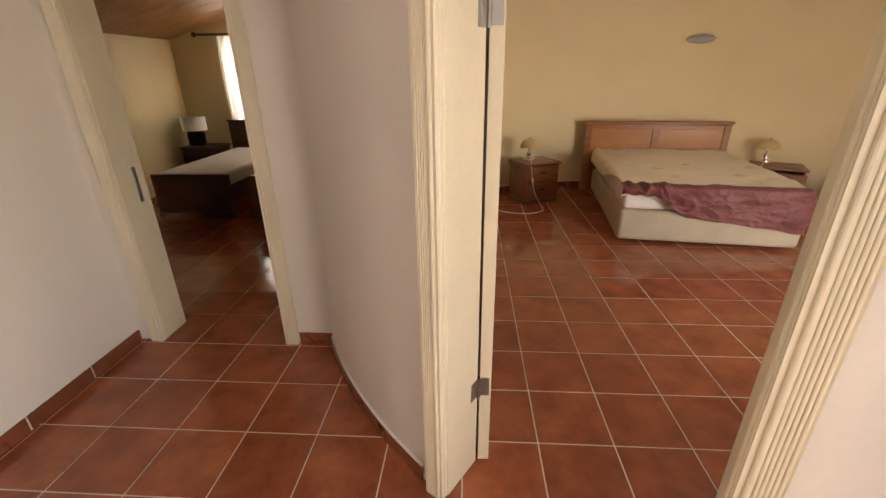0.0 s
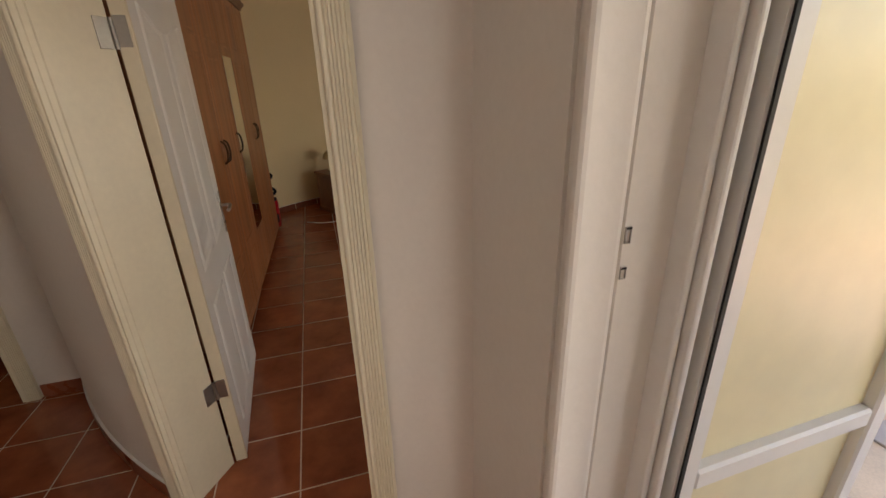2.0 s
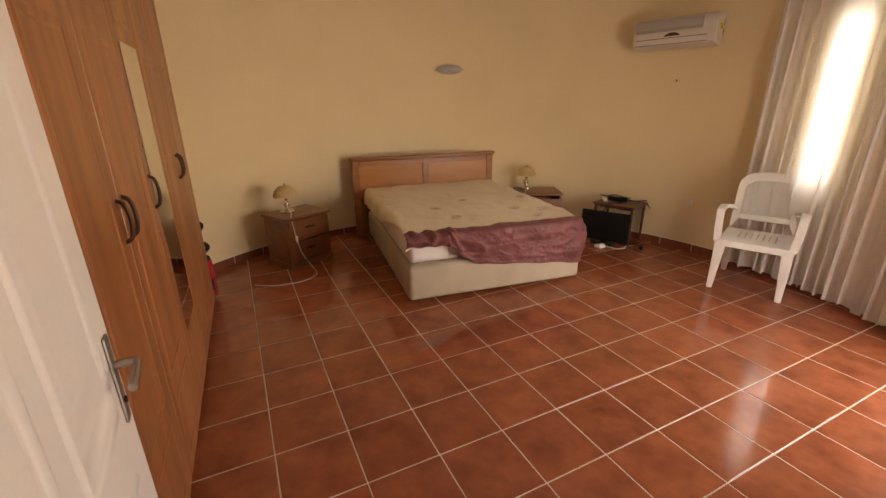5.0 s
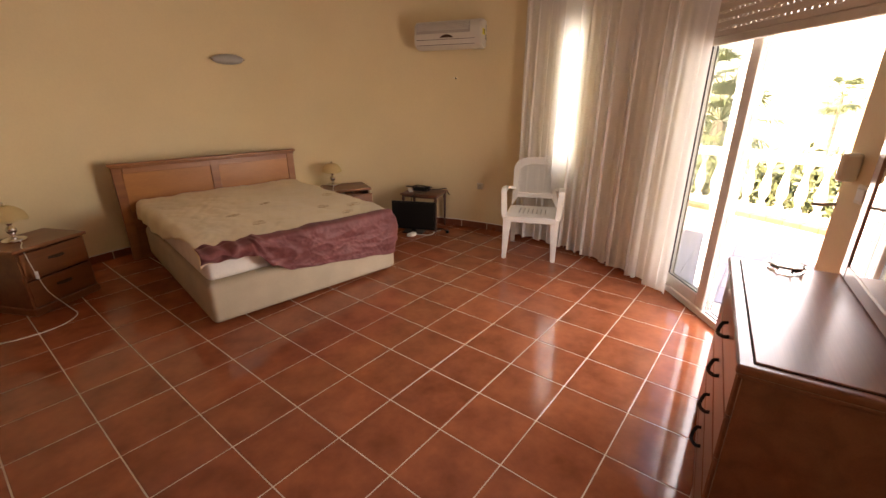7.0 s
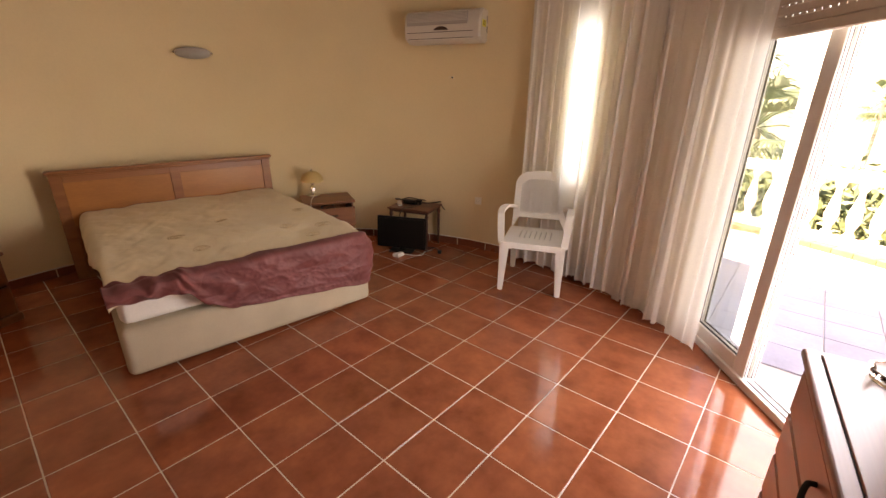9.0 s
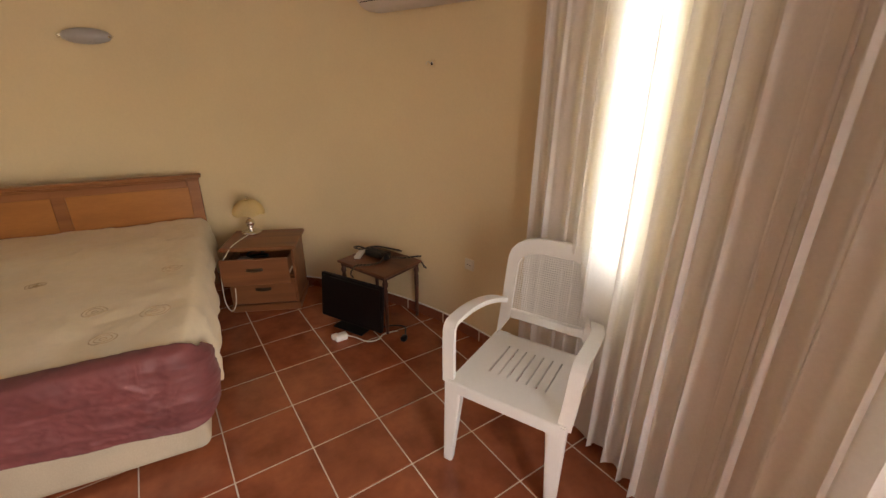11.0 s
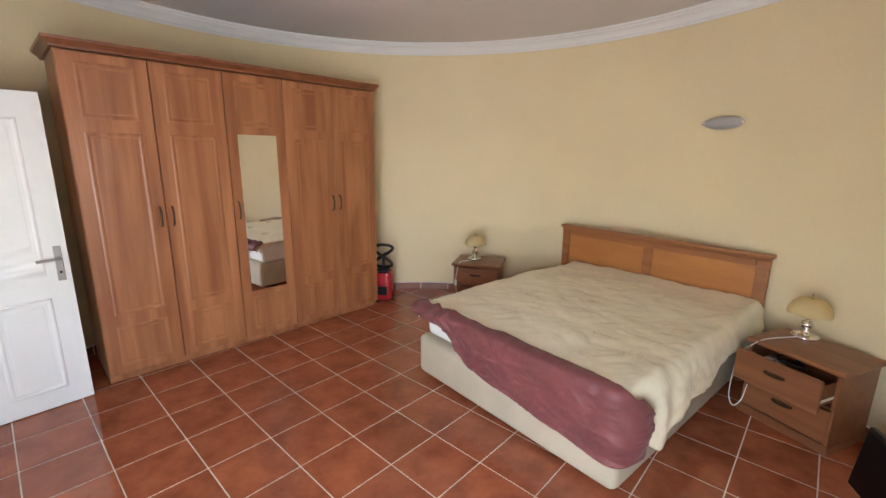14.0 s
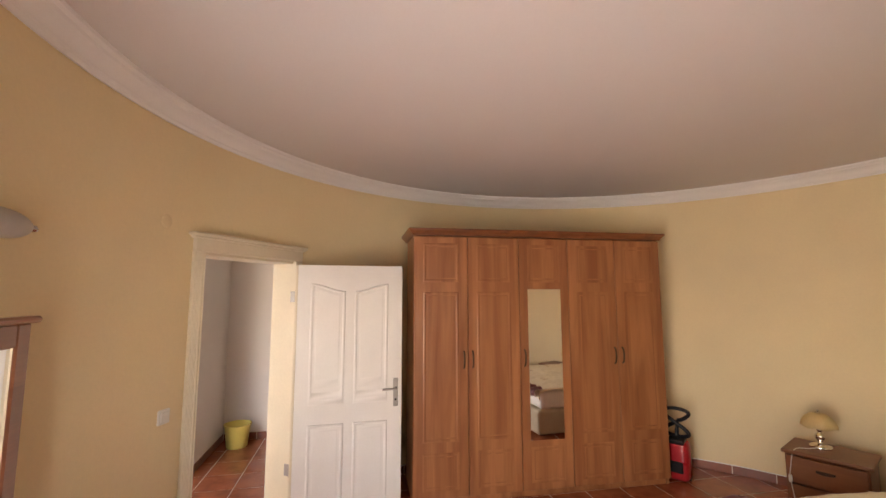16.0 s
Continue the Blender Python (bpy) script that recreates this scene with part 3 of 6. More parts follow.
def raised_panel(bm, outline, y, s):
    """A moulded field: a groove, a bead and a raised centre, on the face at y that looks to s."""
    steps = [(0.0, 0.0005), (0.007, 0.007), (0.014, 0.008), (0.022, 0.001), (0.030, -0.001), (0.050, 0.005), (0.052, 0.005)]
    rings = [[bm.verts.new((x, y + s * dy, z)) for x, z in inset(outline, d)] for d, dy in steps]
    n = len(outline)
    for a, b in zip(rings, rings[1:]):
        for i in range(n):
            bm.faces.new((a[i], a[(i + 1) % n], b[(i + 1) % n], b[i]))
    bm.faces.new(rings[-1])


bm = B()
bm_box(bm, (LEAF_W / 2, 0, LEAF_H / 2), (LEAF_W, 0.040, LEAF_H), 0.003)
part("panel_board", bm, M["leaf"], leaf)
for x0, x1, a in ((0.115, 0.385, -1), (0.455, 0.725, 1)):
    for z0, z1, ar in ((0.12, 0.72, 0), (0.86, 1.80, a)):
        bm = B()
        for s in (-1, 1):
            raised_panel(bm, door_panel_outline(x0, x1, z0, z1, ar), s * 0.020, s)
        part("door_panel", bm, M["leaf"], leaf, "raised moulded panel", smooth=50)
for s in (-1, 1):
    bm = B()
    bm_box(bm, (LEAF_W - 0.05, s * 0.023, 0.93), (0.038, 0.006, 0.22), 0.003)
    plate = part("handle_plate", bm, M["nickel"], leaf, "brushed nickel lock plate")
    bm = B()
    bm_tube(bm, smooth_path([(LEAF_W - 0.05, s * 0.022, 0.965), (LEAF_W - 0.05, s * 0.060, 0.965), (LEAF_W - 0.065, s * 0.07, 0.965), (LEAF_W - 0.16, s * 0.07, 0.962)], 6), 0.009, 10)
    part("door_handle", bm, M["nickel"], plate, "lever handle", smooth=50)
    # black disc paints the shade inside the keyhole
    bm = B()
    bm_cyl(bm, (LEAF_W - 0.05, s * 0.027, 0.875), 0.008, 0.006, 12, "y")
    part("keyhole", bm, M["gap"], plate)
bm = B()
bm_box(bm, (0.006, 0, LEAF_H / 2), (0.020, 0.045, LEAF_H - 0.002), 0.002)
part("edge_strip", bm, M["trim"], leaf, "cream hinge-side edge")
to_frame = DM.inverted() @ leaf.matrix_basis
for z in (0.395, 1.70):
    bm = B()
    bm_box(bm, (0.4000, -0.137, z), (0.003, 0.044, 0.085), 0.001)
    bm_cyl(bm, (0.396, -0.1655, z), 0.0065, 0.085, 12)
    b2 = B()
    bm_box(b2, (-0.006, 0.002, z), (0.003, 0.034, 0.085), 0.001)
    b2.transform(to_frame)
    tmp = bpy.data.meshes.new("tmp")
    b2.to_mesh(tmp)
    b2.free()
    bm.from_mesh(tmp)
    bpy.data.meshes.remove(tmp)
    part("frame_hinge", bm, M["nickel"], df1, "worn steel butt hinge", smooth=40)

# ---- terrace door ----
e1, e2 = polar(SLIDE_B, 2.90), polar(SLIDE_A, 2.90)
sw = (e1 - e2).length
mid = (e1 + e2) / 2
SM = pose(mid.x, mid.y, 0, 0, 0, math.degrees(math.atan2(e2.y - e1.y, e2.x - e1.x)))   # x from the curtain side on; y into the room
slide = thing("door_2", SM, "white framed glazed sliding terrace door", "door", kind="structure")
bm = B()
profile_frame(bm, sw - 0.01, 2.215, 0.05, 0.10, 0.0)
part("door_frame", bm, M["pvc"], slide)


def sliding_leaf(x0, x1, y):
    w = x1 - x0
    b = B()
    for sx in (x0 + 0.045, x1 - 0.045):
        bm_box(b, (sx, y, 1.105), (0.09, 0.034, 2.11), 0.004)
    bm_box(b, ((x0 + x1) / 2, y, 0.095), (w - 0.18, 0.033, 0.09), 0.004)
    bm_box(b, ((x0 + x1) / 2, y, 2.115), (w - 0.18, 0.033, 0.09), 0.004)
    sash = part("sash", b, M["pvc"], slide, "white sliding sash")
    b = B()
    for sx in (x0 + 0.093, x1 - 0.093):
        bm_box(b, (sx, y, 1.105), (0.006, 0.012, 1.93))
    bm_box(b, ((x0 + x1) / 2, y, 0.143), (w - 0.19, 0.012, 0.006))
    part("gasket", b, M["rubber"], sash)
    b = B()
    for dy in (-0.008, 0.008):
        bm_box(b, (x1 + 0.0006, y + dy, 1.105), (0.003, 0.0035, 2.09))
    part("brush_seal", b, M["rubber"], sash, "dark brush seal in the edge")
    b = B()
    bm_box(b, ((x0 + x1) / 2, y, 1.105), (w - 0.19, 0.006, 1.92))
    p = part("pane", b, M["tinted"], sash, "lightly tinted glass pane")
    p.visible_shadow = False
    return sash


XS = -0.115
sliding_leaf(-sw / 2 + 0.045, XS - 0.004, -0.019)
sl = sliding_leaf(-sw / 2 + 0.045, XS, 0.019)
bm = B()
hx = XS - 0.07
bm_tube(bm, smooth_path([(hx, 0.034, 0.86), (hx, 0.062, 0.85), (hx, 0.062, 0.77), (hx, 0.034, 0.76)], 5), 0.006, 8)
part("door_handle", bm, M["pvc"], sl, "white pull handle", smooth=50)
for y in (-0.019, 0.019):
    bm = B()
    bm_box(bm, (XS / 2 + sw / 4 - 0.02, y, 0.053), (sw / 2 - XS - 0.07, 0.008, 0.010), 0.002)
    part("floor_track", bm, M["nickel"], slide, "metal floor track")

# rolled-down top of the outside shutter, slat by slat, with its light holes
shut = thing("roller_shutter", SM @ pose(0, -0.10, 0), "beige roller shutter let down a little over the terrace door", "shutter")
for k in range(7):
    bm = B()
    bm_box(bm, (0, 0, 2.19 - 0.050 * k), (sw - 0.03, 0.014, 0.041), 0.006)
    part("slat", bm, M["shutter"], shut)
    bm = B()
    for i in range(34):
        bm_box(bm, (-sw / 2 + 0.06 + i * (sw - 0.12) / 33, 0, 2.19 - 0.050 * k - 0.025), (0.034, 0.004, 0.0105))
    tagged(part("slat_link", bm, M["shutter"], shut), kind="stuff")
bm = B()
bm_box(bm, (0, 0, 1.845), (sw - 0.03, 0.022, 0.05), 0.006)
part("end_bar", bm, M["shutter"], shut)

# narrow window behind the curtain
wp = polar((WIN_A + WIN_B) / 2, 2.87)
wn1 = thing("window_1", pose(wp.x, wp.y, 0.86, 0, 0, (WIN_A + WIN_B) / 2 - 90), "narrow white framed window behind the curtain", "window", kind="structure")
bm = B()
profile_frame(bm, 0.138, 1.255, 0.018, 0.06)
part("window_frame", bm, M["pvc"], wn1)
pane(wn1, 0.101, 1.215, 0.020)

# ---- entry door from the hall to the terrace ----
ent = thing("door_3", pose(1.04, 0.147, 0), "white framed glazed entry door swung open outwards", "door", kind="structure")
bm = B()
bm_box(bm, (0.054, -0.030, 1.06), (0.016, 0.060, 2.12), 0.005, seg=2)
bm_box(bm, (0.071, -0.037, 1.06), (0.014, 0.074, 2.12), 0.005, seg=2)
bm_box(bm, (0.086, -0.030, 1.06), (0.013, 0.060, 2.12), 0.004)
bm_box(bm, (0.0, -1.02, 1.06), (0.08, 0.055, 2.12), 0.005)
bm_box(bm, (0.0, -0.52, 2.095), (0.08, 0.95, 0.05), 0.005)
part("door_frame", bm, M["pvc"], ent, "white ridged door frame")
bm = B()
bm_box(bm, (-0.090, -0.012, 1.06), (0.086, 0.032, 2.12), 0.012, seg=3)
part("reveal", bm, M["white"], ent, "white painted plaster reveal")
bm = B()
bm_box(bm, (0.013, -0.009, 1.06), (0.116, 0.024, 2.12), 0.003)
part("jamb_board", bm, M["white"], ent, "flat painted jamb board")
for z, h in ((1.310, 0.026), (1.252, 0.020)):
    bm = B()
    profile_frame(bm, 0.010, h, 0.0010, 0.003, z, 0.0)
    bm.transform(Matrix.Translation((-0.036, -0.0225, 0)))
    strike = part("strike_plate", bm, M["acgrey"], ent, "small strike recess")
    # dark bar paints the shade in the latch slot
    bm = B()
    bm_box(bm, (-0.036, -0.0225, z + h - 0.002), (0.009, 0.004, 0.003))
    part("latch_slot", bm, M["gap"], strike, "dark bar painting the shade of a latch slot")
lf = new("entry_leaf")
lf.parent = ent
lf.matrix_basis = pose(0.104, -0.050, 0.012, 0, 0, 1.0)
bm = B()
W3 = 0.60
bm_box(bm, (0.025, 0, 1.03), (0.05, 0.06, 2.06), 0.006)
bm_box(bm, (W3 - 0.025, 0, 1.03), (0.05, 0.06, 2.06), 0.006)
for z, h in ((0.045, 0.09), (0.80, 0.05), (2.02, 0.08)):
    bm_box(bm, (W3 / 2, 0, z), (W3 - 0.10, 0.055, h), 0.006)
part("sash", bm, M["pvc"], lf, "white door sash with a low cross rail")
bm = B()
bm_box(bm, (0.004, -0.0315, 1.03), (0.008, 0.004, 2.06))
part("gasket", bm, M["rubber"], lf)
# each pane is an opaque panel painted with the facade's look behind glass
for z0, z1 in ((0.09, 0.775), (0.825, 1.98)):
    bm = B()
    bm_box(bm, (W3 / 2, 0, (z0 + z1) / 2), (W3 - 0.10, 0.008, z1 - z0))
    part("pane", bm, M["facade_view"], lf, "opaque yellow pane painting the facade seen through hazy glass")

# ---- round room: wardrobe ----
WX, WY0, WY1, WH = 0.0, 2.195, 4.535, 2.27
ward = thing("wardrobe", pose(WX, WY0, 0, 0, 0, 88.5), "walnut veneer five-door wardrobe with a narrow mirror", "wardrobe")
WW = WY1 - WY0                                   # local x along the front, y back into the wall
for panel, c, size in (("side_panel", (0.012, 0.31, 1.12), (0.024, 0.575, 2.23)), ("side_panel", (WW - 0.012, 0.31, 1.12), (0.024, 0.575, 2.23)),
                       ("top_panel", (WW / 2, 0.31, 2.215), (WW - 0.05, 0.57, 0.024)), ("back_panel", (WW / 2, 0.59, 1.12), (WW - 0.05, 0.012, 2.18)),
                       ("bottom_panel", (WW / 2, 0.31, 0.06), (WW - 0.05, 0.55, 0.02)), ("plinth", (WW / 2, 0.045, 0.032), (WW - 0.05, 0.02, 0.06))):
    bm = B()
    bm_box(bm, c, size, 0.002)
    part(panel, bm, M["ward"], ward)
bm = B()
path = [(-0.0, 0.60, -1, 0), (-0.0, 0.0, -0.72, -0.72), (WW, 0.0, 0.72, -0.72), (WW, 0.60, 1, 0)]
bm_sweep(bm, [(-0.02, 2.226), (0.022, 2.226), (0.026, 2.240), (0.050, 2.262), (0.060, 2.268), (0.064, 2.286), (-0.02, 2.286)], path)
bm_box(bm, (WW / 2, 0.3, 2.279), (WW - 0.02, 0.58, 0.012))
part("cornice", bm, M["ward_x"], ward, "darker stepped wardrobe cornice")
DW = WW / 5
for k in range(5):
    x0, x1 = k * DW + 0.003, (k + 1) * DW - 0.003
    bm = B()
    bm_box(bm, ((x0 + x1) / 2, 0.0, 1.14), (x1 - x0, 0.020, 2.15), 0.003)
    door = part("door", bm, M["ward"], ward)
    fields = [(0.12, 0.42), (0.50, 1.74), (1.82, 2.16)] if k != 2 else [(0.12, 0.42), (1.82, 2.16)]
    for z0, z1 in fields:
        bm = B()
        o = [(x0 + 0.075, z0), (x1 - 0.075, z0), (x1 - 0.075, z1), (x0 + 0.075, z1)]
        steps = [(0.0, 0.0010), (0.010, -0.0015), (0.018, -0.0015), (0.030, 0.001), (0.045, 0.0)]
        rings = [[bm.verts.new((x, -0.0105 + dy, z)) for x, z in inset(o, d)] for d, dy in steps]
        for a, b in zip(rings, rings[1:]):
            for i in range(4):
                bm.faces.new((a[i], a[(i + 1) % 4], b[(i + 1) % 4], b[i]))
        bm.faces.new(rings[-1])
        part("door_field", bm, M["ward"], door)
    hx = {0: x1 - 0.035, 1: x0 + 0.035, 2: x0 + 0.035, 3: x1 - 0.035, 4: x0 + 0.035}[k]
    bm = B()
    bm_tube(bm, smooth_path([(hx, -0.008, 1.095), (hx, -0.030, 1.112), (hx, -0.038, 1.165), (hx, -0.030, 1.218), (hx, -0.008, 1.235)], 5), 0.007, 8)
    part("handle", bm, M["brass"], door, "curved antique brass handle", smooth=50)
    if k == 2:
        bm = B()
        bm_box(bm, ((x0 + x1) / 2 - 0.002, -0.0125, 1.115), (0.312, 0.005, 1.295), 0.002)
        part("mirror", bm, M["mirror"], door, "narrow mirror pane")

# ---- bed ----
BM = pose(1.487, 3.836, 0, 0, 0, -7.6)            # x across, y to the head
bed = thing("bed", BM, "double bed with beige fabric base and wooden headboard", "bed")
bm = B()
bm_box(bm, (0.743, 0.960, 0.179), (1.565, 1.98, 0.298), 0.045, seg=4)
part("base", bm, M["bedbase"], bed, "beige fabric box base", smooth=40)
bm = B()
bm_box(bm, (0.748, 0.985, 0.435), (1.525, 1.91, 0.23), 0.05, seg=4)
part("mattress", bm, M["mattress"], bed, "white mattress", smooth=40)
for x in (0.10, 1.42):
    for y in (0.10, 1.85):
        bm = B()
        bm_cyl(bm, (x, y, 0.019), 0.03, 0.038, 14, r2=0.036)
        part("foot", bm, M["black"], bed)
hb = part("headboard", (lambda b: (bm_box(b, (0.69, 1.975, 0.46), (1.75, 0.032, 0.92), 0.004), b)[1])(B()), M["bedwood"], bed, "cherry wood headboard frame")
bm = B()
bm_box(bm, (0.69, 1.962, 0.925), (1.79, 0.075, 0.026), 0.008, seg=2)
bm_box(bm, (0.69, 1.955, 0.905), (1.76, 0.05, 0.018), 0.006)
part("cap_rail", bm, M["bedwood"], hb)
for x0, x1 in ((-0.185, -0.105), (0.65, 0.73), (1.485, 1.565)):
    bm = B()
    bm_box(bm, ((x0 + x1) / 2, 1.952, 0.45), (x1 - x0, 0.022, 0.89), 0.004)
    part("stile", bm, M["bedwood"], hb)
bm = B()
bm_box(bm, (0.69, 1.953, 0.868), (1.58, 0.020, 0.055), 0.004)
part("top_rail", bm, M["bedwood"], hb)
for x0, x1 in ((-0.105, 0.65), (0.73, 1.485)):
    bm = B()
    bm_box(bm, ((x0 + x1) / 2, 1.957, 0.66), (x1 - x0 + 0.004, 0.006, 0.37), 0.002)
    part("panel", bm, M["bedpanel"], hb, "honey wood inset panel")


def wob(x, y, z, s, a):
    return a * noise.noise(Vector((x * s, y * s, z * s)))


# bedspread: the cream top with its drape over the sides, and the plum band at the foot
spread = thing("bedspread", BM, "rumpled cream bedspread with a plum band hanging over the foot", "bedspread")
TOP = 0.565


def across(a, w=1.50, r=0.06):
    """Across the bed: arc length a from the edge x = 0 to a place (x, drop below the top)."""
    def side(d):
        if d < r * 1.57:
            t = d / r
            return r * math.sin(t), r * (1 - math.cos(t))
        return r, r + d - r * 1.57
    if a < 0:
        x, dz = side(-a)
        return -x, dz
    if a > w:
        x, dz = side(a - w)
        return w + x, dz
    return a, 0.0


def crumple(x, y):
    """Relief of the crumpled cream cloth lying on the bed."""
    z = wob(x, y, 0.3, 2.3, 0.020) + wob(x, y, 2.2, 7.0, 0.009) + 0.016 * math.exp(-((y - 1.0) / 0.9) ** 2)
    z += 0.012 * abs(noise.noise(Vector((x * 5.0 + y * 3.0, y * 4.0 - x * 3.0, 3.3))))
    z += 0.010 * abs(noise.noise(Vector((x * 9.0 - y * 5.0, y * 8.0, 6.1))))
    z += 0.006 * abs(noise.noise(Vector((x * 16.0 + y * 9.0, y * 20.0 - x * 6.0, 2.9))))
    # pulled taut towards the sewn-on band
    return z * (0.3 + 0.7 * min(1.0, max(0.0, y) / 0.25))


bm = B()
NA, NL = 120, 130
A1 = 1.50 + 0.40
L0, L1 = -0.11, 1.925
grid = []
for j in range(NL + 1):
    lng = L0 + (L1 - L0) * j / NL
    v = max(0.0, lng) / L1
    ys, dy = across(lng, 9.0, 0.032)
    ys += 0.012
    row = []
    left = -0.06 - 0.15 * min(1, max(0, (v - 0.10) * 1.5)) + 0.03 * math.sin(9 * v)
    right = A1 - 0.02 - 0.17 * v + 0.05 * math.sin(7 * v + 1) + 0.03 * math.sin(17 * v)
    right -= 0.24 * max(0.0, 1 - v / 0.13)
    for i in range(NA + 1):
        a = left + (right - left) * i / NA
        x, dz = across(a)
        y = ys
        ux, uy = max(0.0, x - 1.5), max(0.0, 0.012 - ys)
        reach = math.hypot(ux, uy)
        if ux and uy and reach > 0.036:
            x, y = 1.5 + ux * 0.036 / reach, 0.012 - uy * 0.036 / reach
        over = max(0.0, dz)
        fold = 0.5 + 0.5 * math.sin(22 * y + 3 * math.sin(3 * y))
        side = min(1.0, max(0.0, lng - 0.06) / 0.22)
        if a > 1.5:
            x = 1.5 + (x - 1.5) * (0.5 + 0.5 * side)
            x += (0.020 * min(1, over / 0.16) * fold + 0.025 * min(1, over / 0.2)) * side
        if a < 0:
            x -= 0.02 * min(1, over / 0.1) * fold * side
        flat = 1 - min(1, over / 0.1)
        z = TOP - dz - dy + crumple(x, y) * (0.5 + 0.5 * flat) * (1.0 if lng > 0 else 0.6)
        if over > 0.05 and a > 1.5:
            x += 0.016 * abs(noise.noise(Vector((y * 9.0 + z * 6.0, z * 11.0 - y * 4.0, 7.7)))) * side
        if v > 0.93:
            z += 0.015 * (v - 0.93) / 0.07
        row.append(bm.verts.new((x + wob(x, y, 8, 5, 0.006), y, z)))
    grid.append(row)
for r0, r1 in zip(grid, grid[1:]):
    for i in range(NA):
        bm.faces.new((r0[i], r0[i + 1], r1[i + 1], r1[i]))
top_cloth = part("cream_cloth", bm, M["cream"], spread, "crumpled cream satin cloth", smooth=80)
sol = top_cloth.modifiers.new("thickness", "SOLIDIFY")
sol.thickness, sol.offset = 0.008, -1
# embroidered rings lying on the cloth
for rx, ry, rr in ((1.20, 0.20, 0.05), (1.37, 0.38, 0.062), (1.12, 0.48, 0.05), (0.50, 0.36, 0.05), (0.42, 0.70, 0.055), (1.40, 0.92, 0.05), (0.78, 0.95, 0.045)):
    bm = B()
    for rad in (rr, rr * 0.66, rr * 0.25):
        pts = []
        for k in range(25):
            t = 2 * math.pi * k / 24
            x, y = rx + rad * math.cos(t), ry + rad * 0.85 * math.sin(t)
            pts.append((x, y, TOP + crumple(x, y) + 0.0004))
        bm_tube(bm, pts, 0.0020, 5)
    part("embroidered_ring", bm, M["ring"], spread, "gold embroidered ring")

bm = B()
NS, NV = 230, 60
S0, S1 = -0.055, 1.64


def between(pts, s):
    for (x0, d0), (x1, d1) in zip(pts, pts[1:]):
        if s <= x1:
            k = max(0.0, (s - x0) / (x1 - x0))
            return d0 + (d1 - d0) * k * k * (3 - 2 * k)
    return pts[-1][1]


def band_top(s):
    """How far the seam between plum and cream lies below the top."""
    return between([(-0.06, 0.0), (1.30, 0.0), (1.46, 0.025), (1.56, 0.09), (1.66, 0.19)], s)


def band_low(s):
    """How far down the plum band reaches."""
    return between([(-0.06, 0.095), (0.22, 0.105), (0.31, 0.13), (0.41, 0.225), (0.55, 0.295), (0.80, 0.325), (1.20, 0.365), (1.48, 0.405), (1.58, 0.38), (1.66, 0.27)], s)


rows = []
for j in range(NV + 1):
    v = j / NV
    row = []
    for i in range(NS + 1):
        s = S0 + (S1 - S0) * i / NS
        top, low = band_top(s), band_low(s)
        d = top - 0.03 + v * (low - top + 0.03)
        hang = max(0.0, d)
        t = min(1.0, hang / 0.045)
        # folds that fan out from the gathered corner, long seams and sharp slack creases
        fan = math.atan2(d + 0.02, max(0.02, s - 0.25))
        away = math.hypot(s - 0.25, d)
        crease = 0.010 * math.sin(fan * 15 + 2.0 * noise.noise(Vector((s * 2, d * 2, 0)))) * math.exp(-away / 0.38)
        crease += 0.014 * noise.noise(Vector((s * 3.2 + d * 5.0, d * 3.0 - s * 1.5, 1.7)))
        crease += 0.028 * (0.30 - abs(noise.noise(Vector((s * 4.5 - d * 7.0, d * 9.0 + s * 1.5, 4.4)))))
        crease += 0.013 * (0.25 - abs(noise.noise(Vector((s * 10.0 + d * 8.0, d * 17.0 - s * 3.0, 9.1)))))
        crease += 0.006 * (0.25 - abs(noise.noise(Vector((s * 26.0 - d * 18.0, d * 34.0 + s * 6.0, 5.3)))))
        for low_d, tilt, deep in ((0.10, 0.05, 0.008), (0.17, 0.02, 0.006), (0.235, 0.07, 0.007)):
            bend = 0.012 * noise.noise(Vector((s * 3.0, low_d * 9.0, 2.2)))
            slack = max(0.0, 0.35 + 1.3 * noise.noise(Vector((s * 4.0, low_d * 20.0, 7.7)))) * max(0.0, min(1.0, (1.44 - s) / 0.2))
            crease -= deep * slack * math.exp(-((d - low_d - tilt * s - bend) / 0.010) ** 2)
        span = max(0.02, low - top)
        puff = 0.014 * math.sin(math.pi * min(1.0, max(0.0, d - top) / span))
        out = 0.062 * math.sin(t * math.pi / 2) + puff + crease * t - 0.02 * max(0.0, -d) / 0.03
        z = TOP + 0.018 - 0.030 * (1 - math.cos(t * math.pi / 2)) - max(0.0, hang - 0.032) + crease * 0.35
        if top > 0.005:
            out *= 0.75 + 0.25 * min(1.0, v / 0.08)
        # round the corner of the bed and a little way along its side
        u = max(0.0, s - 1.44)
        turn = min(1.0, u / 0.125) * math.pi / 2
        px, py = min(s, 1.44) + 0.08 * math.sin(turn), 0.005 + 0.08 * (1 - math.cos(turn)) + max(0.0, u - 0.125)
        x, y = px + out * math.sin(turn), py - out * math.cos(turn)
        if s < 0.30:
            # the gathered, twisted corner
            k = min(1.0, (0.30 - s) / 0.12)
            roll_ = math.sin(math.pi * min(1.0, hang / max(0.05, low)))
            y -= k * (0.018 * roll_ + 0.010 * math.sin(46 * s + 30 * d))
            z += k * (0.008 * math.sin(52 * s - 40 * d))
        z += crumple(x, max(y, 0.012)) * (1 - 0.7 * t)
        knot = math.exp(-((s - 0.31) / 0.035) ** 2)
        y -= 0.022 * knot * t
        z += 0.016 * knot
        row.append(bm.verts.new((x, y, z)))
    rows.append(row)
